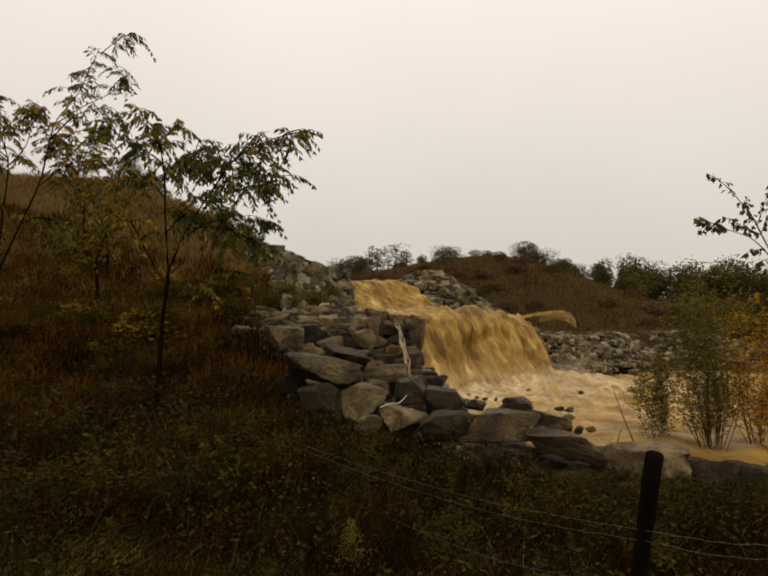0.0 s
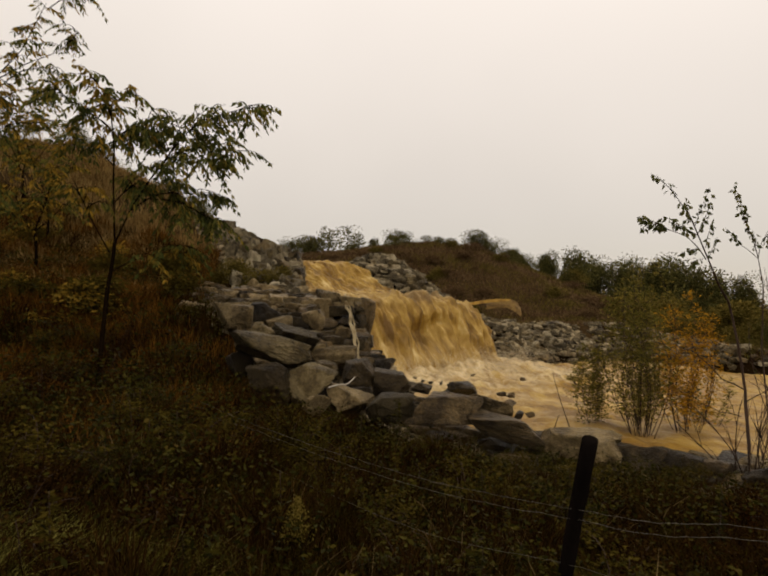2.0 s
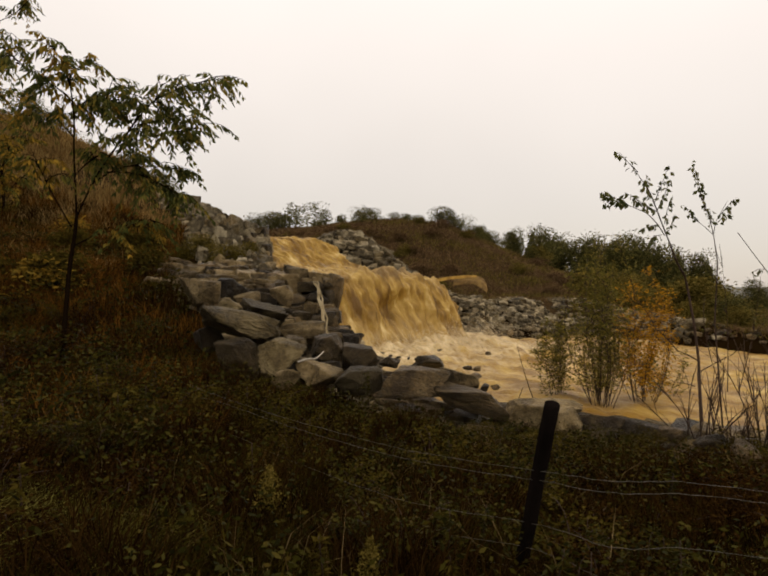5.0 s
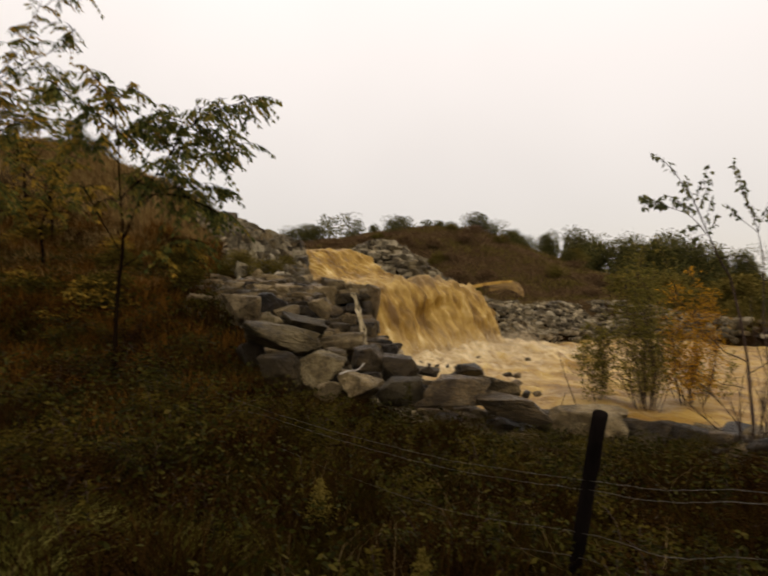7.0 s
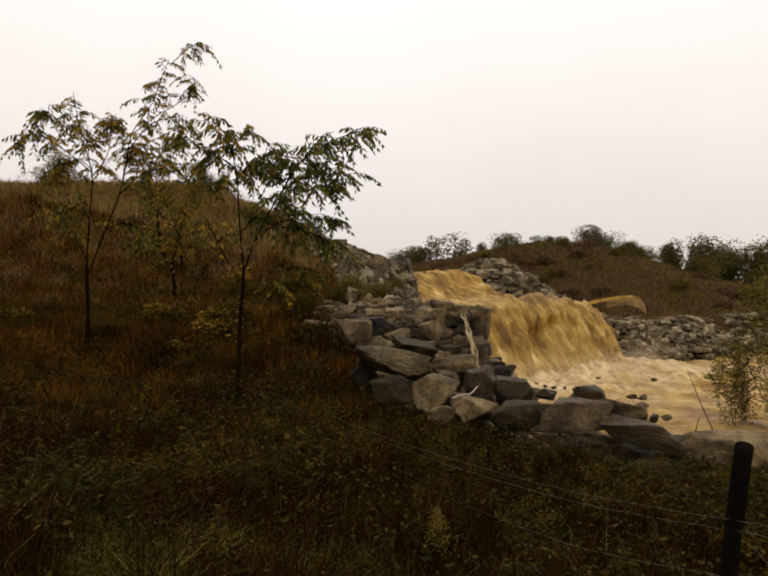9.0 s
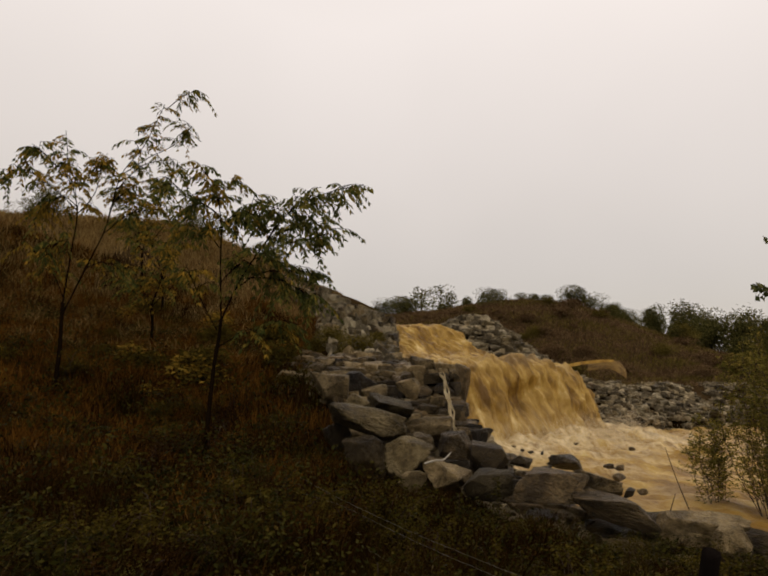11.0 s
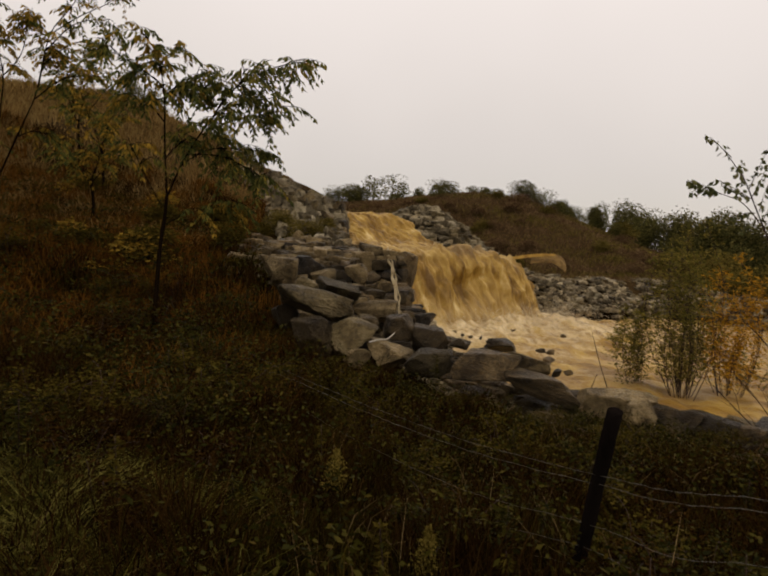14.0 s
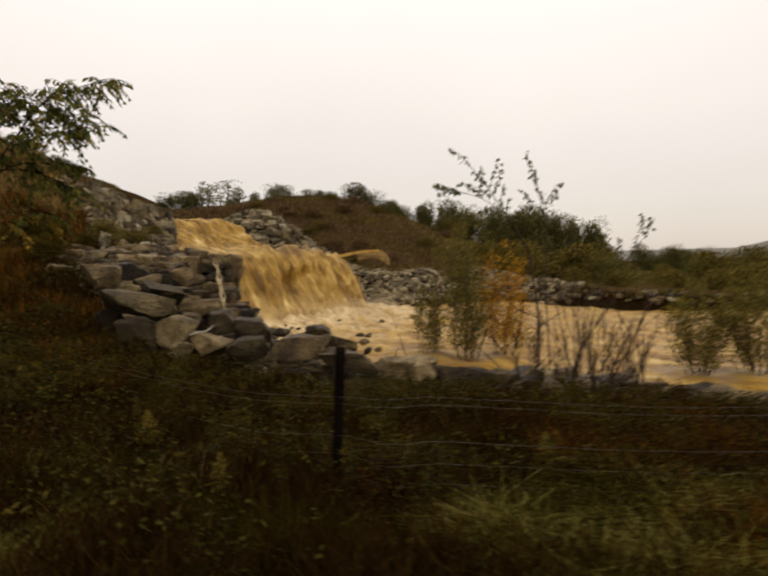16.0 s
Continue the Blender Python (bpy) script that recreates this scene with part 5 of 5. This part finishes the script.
def bulk(x, y, lo, hi, seed, scale=1.1):
    """A height for each plant that swells and sinks over the ground, low round the young trees' feet."""
    low_edge = np.where(x > 0.6, np.clip((green_edge(x) - y) / 1.4, 0.55, 1), 1)
    for px, py in ((-3.6, 6.5), (-6.65, 7.6)):
        low_edge = low_edge * (1 - 0.65 * np.exp(-((x - px) ** 2 + (y - py) ** 2) / 0.3))
    return (lo + (hi - lo) * np.clip(0.5 + 0.6 * waves(x, y, scale, seed), 0, 1)) * low_edge


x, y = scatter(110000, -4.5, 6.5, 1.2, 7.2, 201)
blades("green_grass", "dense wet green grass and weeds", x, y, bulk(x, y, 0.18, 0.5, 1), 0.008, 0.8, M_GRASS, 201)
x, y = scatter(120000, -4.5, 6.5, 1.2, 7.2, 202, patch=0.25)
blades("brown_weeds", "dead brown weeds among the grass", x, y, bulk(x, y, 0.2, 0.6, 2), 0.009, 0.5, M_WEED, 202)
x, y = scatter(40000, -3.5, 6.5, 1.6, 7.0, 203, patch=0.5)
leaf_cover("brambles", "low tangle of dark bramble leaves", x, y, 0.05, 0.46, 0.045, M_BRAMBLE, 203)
x, y = scatter(8000, -5, 6.5, 1.5, 7.0, 204, patch=0.6, scale=2.2)
blades("straw_grass", "bent straw-coloured grass stalks", x, y, bulk(x, y, 0.3, 0.6, 3), 0.006, 0.9, M_STRAW, 204)
x, y = scatter(170000, -16, -1.5, 4.5, 14, 205, patch=0.35, scale=3.2)
blades("rusty_weeds", "rust-brown dead weeds covering the slope", x, y, bulk(x, y, 0.2, 0.5, 4), 0.016, 0.4, M_RUST, 205)
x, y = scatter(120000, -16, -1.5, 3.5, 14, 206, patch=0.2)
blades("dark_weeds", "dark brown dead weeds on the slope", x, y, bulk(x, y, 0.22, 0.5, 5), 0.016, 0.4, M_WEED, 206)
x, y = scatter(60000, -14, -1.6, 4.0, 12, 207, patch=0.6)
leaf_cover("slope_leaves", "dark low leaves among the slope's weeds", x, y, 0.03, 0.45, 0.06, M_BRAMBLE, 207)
x, y = scatter(170000, -24, -5, 10, 24, 208, lambda x, y: (-0.45 * x + 0.9 * y > 12.9 + 1.4 * waves(x, y, 3, 5)) & (x < -6.5), patch=0.1, scale=4)
blades("hill_straw", "pale dry grass on the upper slope", x, y, bulk(x, y, 0.2, 0.45, 6), 0.018, 0.6, M_PALE_STRAW, 208)
x, y = scatter(170000, -24, -4.5, 9.5, 24, 209, patch=0.25, scale=3)
blades("hill_weeds", "brown weeds on the upper slope", x, y, bulk(x, y, 0.2, 0.5, 7), 0.018, 0.5, M_HILL, 209)


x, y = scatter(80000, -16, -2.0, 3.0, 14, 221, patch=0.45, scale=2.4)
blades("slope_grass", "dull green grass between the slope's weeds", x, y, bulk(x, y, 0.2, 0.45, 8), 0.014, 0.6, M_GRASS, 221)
x, y = scatter(42000, 1.3, 6.5, 0.4, 3.0, 222, patch=0.35, scale=1.0)
blades("lush_grass", "tufts of brighter arching green grass", x, y, bulk(x, y, 0.24, 0.5, 9), 0.010, 1.5, M_LUSH, 222)
x, y = scatter(52000, -4.8, -0.8, 0.6, 3.4, 223, patch=0.3, scale=1.3)
blades("lush_grass", "tufts of brighter arching green grass", x, y, bulk(x, y, 0.2, 0.42, 10), 0.008, 1.0, M_LUSH, 223)

x, y = scatter(30000, 1.2, 6.0, 2.9, 5.6, 224, patch=0.55, scale=1.2)
leaf_cover("thicket", "low brown thicket of withered leaves", x, y, 0.05, 0.36, 0.03, M_WEED, 224)
x, y = scatter(30000, -3.0, 6.5, 2.4, 6.0, 225, patch=0.55, scale=1.2)
blades("thicket_stems", "thin reddish-brown stems of the thicket", x, y, bulk(x, y, 0.25, 0.5, 12), 0.0045, 0.5, M_WEED, 225)


x, y = scatter(110000, -15, -4.4, 6.5, 12.5, 226, lambda x, y: -0.45 * x + 0.9 * y > 9.0 + waves(x, y, 2.0, 6), patch=0.3, scale=2.2)
blades("orange_weeds", "orange-brown dead weeds on the middle slope", x, y, bulk(x, y, 0.25, 0.5, 13), 0.014, 0.5, M_RUST, 226)
x, y = scatter(10000, 2.0, 7.0, 1.0, 4.6, 227, patch=0.6, scale=1.1)
blades("lush_grass", "tufts of brighter arching green grass", x, y, bulk(x, y, 0.2, 0.4, 14), 0.010, 1.4, M_LUSH, 227)


x, y = scatter(24000, 2.4, 6.0, 1.0, 5.0, 228, patch=0.3, scale=1.3)
blades("russet_weeds", "russet dead weeds along the near bank", x, y, bulk(x, y, 0.2, 0.5, 16), 0.010, 0.7, M_RUST, 228)


rng = np.random.RandomState(230)
x, y = rng.uniform(-9, 9, 60000), rng.uniform(-7, 1.6, 60000)
blades("short_grass", "short trodden wet grass of the bank", x, y, bulk(x, y, 0.06, 0.16, 15), 0.008, 1.0, M_GRASS, 230)


def far_cover():
    rng = np.random.RandomState(210)
    x, y = rng.uniform(-14, 34, 300000), rng.uniform(15.5, 36, 300000)
    mound = np.hypot((x + 1.2) / 3.4, (y - 20.3) / 2.4) > 1
    ok = mound & (shore_distance(x, y) > np.where(x > 9.5, 0.35, 1.6)) & (np.abs(to_flow(x, y)[1] - 9.6) > 1.6)
    x, y = x[ok], y[ok]
    half = rng.rand(len(x)) + 0.55 * waves(x, y * 1.5, 5.0, 71) < np.clip(0.75 - 0.03 * (x - 2), 0.25, 0.85)
    blades("far_brown_grass", "brown grass on the far hill", x[half], y[half], 0.22, 0.022, 0.8, M_SCRUB, 211)
    blades("far_green_grass", "dull green grass on the far bank", x[~half], y[~half], 0.22, 0.022, 0.7, M_OLIVE, 212)


far_cover()


# ---- bramble mounds ----
def mound_meshes(material, seed):
    """Arching canes and the leaves they carry, unit size, rising from z = 0."""
    rng = random.Random(seed)
    canes, leaves = bmesh.new(), Leaves()
    for _ in range(16):
        ang, out, top = rng.uniform(0, 2 * math.pi), rng.uniform(0.2, 0.62), rng.uniform(0.45, 1.0)
        tip = Vector((math.cos(ang) * out, math.sin(ang) * out, top * rng.uniform(0.55, 0.95)))
        pts = bend((rng.gauss(0, 0.1), rng.gauss(0, 0.1), -0.1), tip, top * 0.3, rng, 7, 0.08)
        tube(canes, pts, 0.007, 0.003, 4)
        for _ in range(85):
            t = rng.random() ** 0.75
            i = min(int(t * 6), 5)
            p = pts[i].lerp(pts[i + 1], t * 6 - i) + Vector((rng.gauss(0, 0.06), rng.gauss(0, 0.06), rng.gauss(0, 0.06)))
            leaves.add(p, (rng.gauss(0, 0.8), rng.gauss(0, 0.8), rng.uniform(-0.6, 0.4)), rng.uniform(0.03, 0.06), 0.028, rng)
    me = bpy.data.meshes.new("cane_clump")
    canes.to_mesh(me)
    canes.free()
    me.materials.append(M_TWIG)
    return me, leaves.mesh("foliage", material)


MOUNDS = [("dark green bramble mound on the bank", [mound_meshes(M_BRAMBLE, 500 + k) for k in range(4)]), ("dull olive bramble mound on the bank", [mound_meshes(M_DIM_OLIVE, 510 + k) for k in range(4)]),
          ("withered brown bramble mound on the bank", [mound_meshes(M_WEED, 520 + k) for k in range(3)])]


def bramble_mounds():
    rng = random.Random(64)
    spots = [(-2.3 + 0.42 * k, float(green_edge(-2.3 + 0.42 * k)) - rng.uniform(0.25, 0.7), 0.34) for k in range(18)]
    spots += [(rng.uniform(-3.2, 5.0), rng.uniform(2.7, 5.9), rng.uniform(0.3, 0.55)) for _ in range(64)]
    spots += [(rng.uniform(-8.5, -2.4), rng.uniform(3.0, 8.2), rng.uniform(0.3, 0.6)) for _ in range(60)]
    for x, y, h in spots:
        if y > green_edge(x) - 0.2 or float(shore_distance(x, y)) < 0.5:
            continue
        label, kinds = rng.choices(MOUNDS, (2, 6, 1) if h == 0.34 else (4, 2.6, 2.4))[0]
        canes, foliage = rng.choice(kinds)
        bush = thing("bramble_bush", label, "bush", "bramble mounds", at=at_ground(x, y, 0.03))
        w = rng.uniform(0.5, 0.95)
        m = pose(0, 0, 0, 0, 0, rng.uniform(0, 360)) @ Matrix.Diagonal((w, w, h * 1.15, 1))
        for name, me in (("cane_clump", canes), ("foliage", foliage)):
            bit = part_mesh(name, me, bush)
            bit.matrix_basis = m
            tagged(bit, kind="stuff")


bramble_mounds()


def goldenrod(x, y, height, lean, seed):
    rng = random.Random(seed)
    plant = thing("goldenrod", "tall weed with a faded yellow flower plume", "weed", "goldenrods", at=at_ground(x, y, 0.05))
    bm = bmesh.new()
    tip = Vector((lean[0], lean[1], height))
    pts = bend((0, 0, -0.05), tip, 0.0, rng, 8, 0.05)
    tube(bm, pts, 0.005, 0.003, 5)
    part("stalk", bm, M_GRASS, plant)
    head, low = Leaves(), Leaves()
    for _ in range(520):
        rise = rng.random()
        wide = 0.05 * (1.1 - rise)
        p = tip + Vector((rng.gauss(0, wide), rng.gauss(0, wide), -0.16 + 0.24 * rise))
        head.add(p, (rng.gauss(0, 1), rng.gauss(0, 1), rng.gauss(0.3, 1)), 0.018, 0.01, rng)
    for _ in range(60):
        t = rng.uniform(0.1, 0.85)
        low.add(pts[0].lerp(tip, t), (rng.gauss(0, 1), rng.gauss(0, 1), 0.1), 0.07, 0.014, rng)
    tagged(part_mesh("flower_head", head.mesh("flower_head", M_GOLD), plant), kind="stuff")
    part_mesh("leaves", low.mesh("leaves", M_GRASS), plant)


goldenrod(-0.53, 3.34, 0.52, (-0.12, 0.0), 1)
goldenrod(-0.10, 2.9, 0.34, (0.03, 0.0), 2)
goldenrod(2.3, 3.1, 0.45, (0.0, 0.0), 3)


# ---- side chute and the trickle beside the lower fall ----
def ribbon(name, label, path, width, across, material, seed):
    """A strip of running water along a path, its surface rippled."""
    pts = [Vector(p) for p in path]
    fine = []
    for p, q in zip(pts, pts[1:]):
        fine += [p.lerp(q, j / 8) for j in range(8)]
    fine.append(pts[-1])
    cols, V, uv, F, run = 12, [], [], [], 0.0
    side = Vector(across).normalized()
    for k, p in enumerate(fine):
        run += (p - fine[k - 1]).length if k else 0
        for c in range(cols):
            t = c / (cols - 1) - 0.5
            bulge = 0.25 * width * (0.25 - t * t) + 0.03 * noise.noise((t * 5 + seed, run * 1.5, 0))
            wob = (1 + 0.5 * noise.noise((run * 2.5, seed, 3))) * (0.25 + 0.75 * math.sin(math.pi * min(1, 0.08 + 0.9 * k / len(fine))) ** 0.5)
            V.append(p + side * t * width * wob + Vector((side.y, -side.x, 0.6)) * bulge)
            uv.append((t * width, run))
    for k in range(len(fine) - 1):
        for c in range(cols - 1):
            i = k * cols + c
            F.append((i, i + 1, i + cols + 1, i + cols))
    thing(name, label, "water", kind="structure", data=mesh_of(name, V, F, material, True, uv))


for shift, wide, seed in ((0.0, 0.055, 1), (0.07, 0.028, 5)):
    ribbon("trickle", "thin pale stream of muddy water down the dark rock", [(-1.40 + shift, 11.3, 1.80), (-1.33, 10.75, 1.70), (-1.27 + shift, 10.4, 1.55), (-1.17, 10.2, 1.46), (-1.14 + shift, 9.9, 1.29), (-1.04, 9.62, 1.16), (-1.0 + shift, 9.32, 1.0), (-0.92, 9.05, 0.86), (-0.87 + shift, 8.85, 0.70)],
           wide, (0.95, 0.15, 0), M_TRICKLE, seed)
ribbon("side_chute", "muddy water shooting from a side channel", [(0.8, 18.72, 1.47), (1.03, 18.68, 1.57), (1.5, 18.65, 1.65), (1.93, 18.6, 1.73), (2.49, 18.53, 1.79), (2.8, 18.5, 1.80)], 0.13, (0.1, 0.6, 0.7), M_POOL, 2)
ribbon("side_spill", "brown water spilling over the side channel's edge", [(2.1, 18.8, 1.60), (2.5, 18.75, 1.68), (2.75, 18.7, 1.69), (2.93, 18.66, 1.64), (3.04, 18.62, 1.55), (3.12, 18.6, 1.44), (3.14, 18.58, 1.34)], 0.36, (0.2, 0.5, 0.7), M_SPILL, 4)


def spray():
    """Fine droplets thrown up where the fall meets the pool."""
    rng = np.random.RandomState(303)
    n = 42000
    w = 7.6 + 5.4 * rng.beta(1.6, 1.0, n)
    flow = -9.0 + rng.exponential(0.45, n) - 0.25
    x, y = from_flow(flow, w)
    z = 0.0 + np.abs(rng.normal(0, 0.18, n)) * (0.6 + 0.9 * (w - 7.6) / 5.4) - 0.05 * np.clip(flow + 9, 0, 3)
    c = np.stack([x, y, z], -1)
    r = rng.uniform(0.002, 0.006, (n, 1, 1))
    V = c[:, None] + r * rng.normal(size=(n, 4, 3))
    b = np.arange(n)[:, None] * 4
    F = np.concatenate([b + q for q in ([0, 1, 2], [0, 2, 3], [0, 3, 1], [1, 3, 2])])
    thing("spray", "fine pale spray over the foot of the falls", "spray", kind="stuff", data=mesh_of("spray", V.reshape(-1, 3), F, M_SPRAY))


spray()


def driftwood():
    rng = random.Random(6)
    stick = thing("driftwood_stick", "bleached crooked stick lying on a boulder", "stick")
    bm = bmesh.new()
    tube(bm, through_points([Vector(q) for q in ((-0.97, 6.52, 0.69), (-0.86, 6.56, 0.72), (-0.78, 6.62, 0.72), (-0.71, 6.74, 0.78))], 5), 0.011, 0.006, 6)
    for v in bm.verts:
        v.co += Vector([rng.uniform(-0.002, 0.002) for _ in range(3)])
    part("stick", bm, M_BLEACHED, stick)


def tall_weed(x, y, height, seed, tone="dark"):
    """A dark upright stalk with short leaves up its whole length."""
    rng = random.Random(seed)
    weed = thing("tall_weed", f"{tone} upright leafy weed stalk among grass and brambles", "weed", "tall weeds", at=at_ground(x, y, 0.05))
    bm = bmesh.new()
    pts = bend((0, 0, 0), (rng.uniform(-0.05, 0.05), 0, height), 0.0, rng, 7, 0.03)
    tube(bm, pts, 0.006, 0.003, 5)
    part("stalk", bm, M_TWIG, weed)
    leaves = Leaves()
    for _ in range(110):
        t = rng.uniform(0.25, 1)
        leaves.add(pts[0].lerp(pts[-1], t), (rng.gauss(0, 1), rng.gauss(0, 1), rng.uniform(-0.5, 0.4)), rng.uniform(0.03, 0.07), 0.016, rng)
    part_mesh("leaves", leaves.mesh("leaves", M_BRAMBLE if tone == "dark" else M_DIM_OLIVE), weed)


def reed(foot, tip, seed):
    rng = random.Random(seed)
    stalk = thing("broken_reed", "dry brown stalk leaning at the water's edge", "reed", "reeds at the water", at=foot)
    bm = bmesh.new()
    tube(bm, bend((0, 0, -0.15), Vector(tip) - Vector(foot), 0.03, rng, 6, 0.03), 0.008, 0.003, 5)
    part("stalk", bm, M_TWIG, stalk)


driftwood()
tall_weed(-0.18, 6.3, 0.75, 1)
tall_weed(-0.62, 6.2, 0.5, 2)
meadow = random.Random(58)
for k in range(34):
    tall_weed(meadow.uniform(-2.8, 2.6), meadow.uniform(2.5, 5.6), meadow.uniform(0.3, 0.62), 10 + k, meadow.choice(("dark", "dull")))
reed((2.12, 8.3, -0.05), (1.83, 8.3, 0.70), 1)
reed((1.82, 8.3, -0.02), (1.92, 8.3, 0.14), 2)
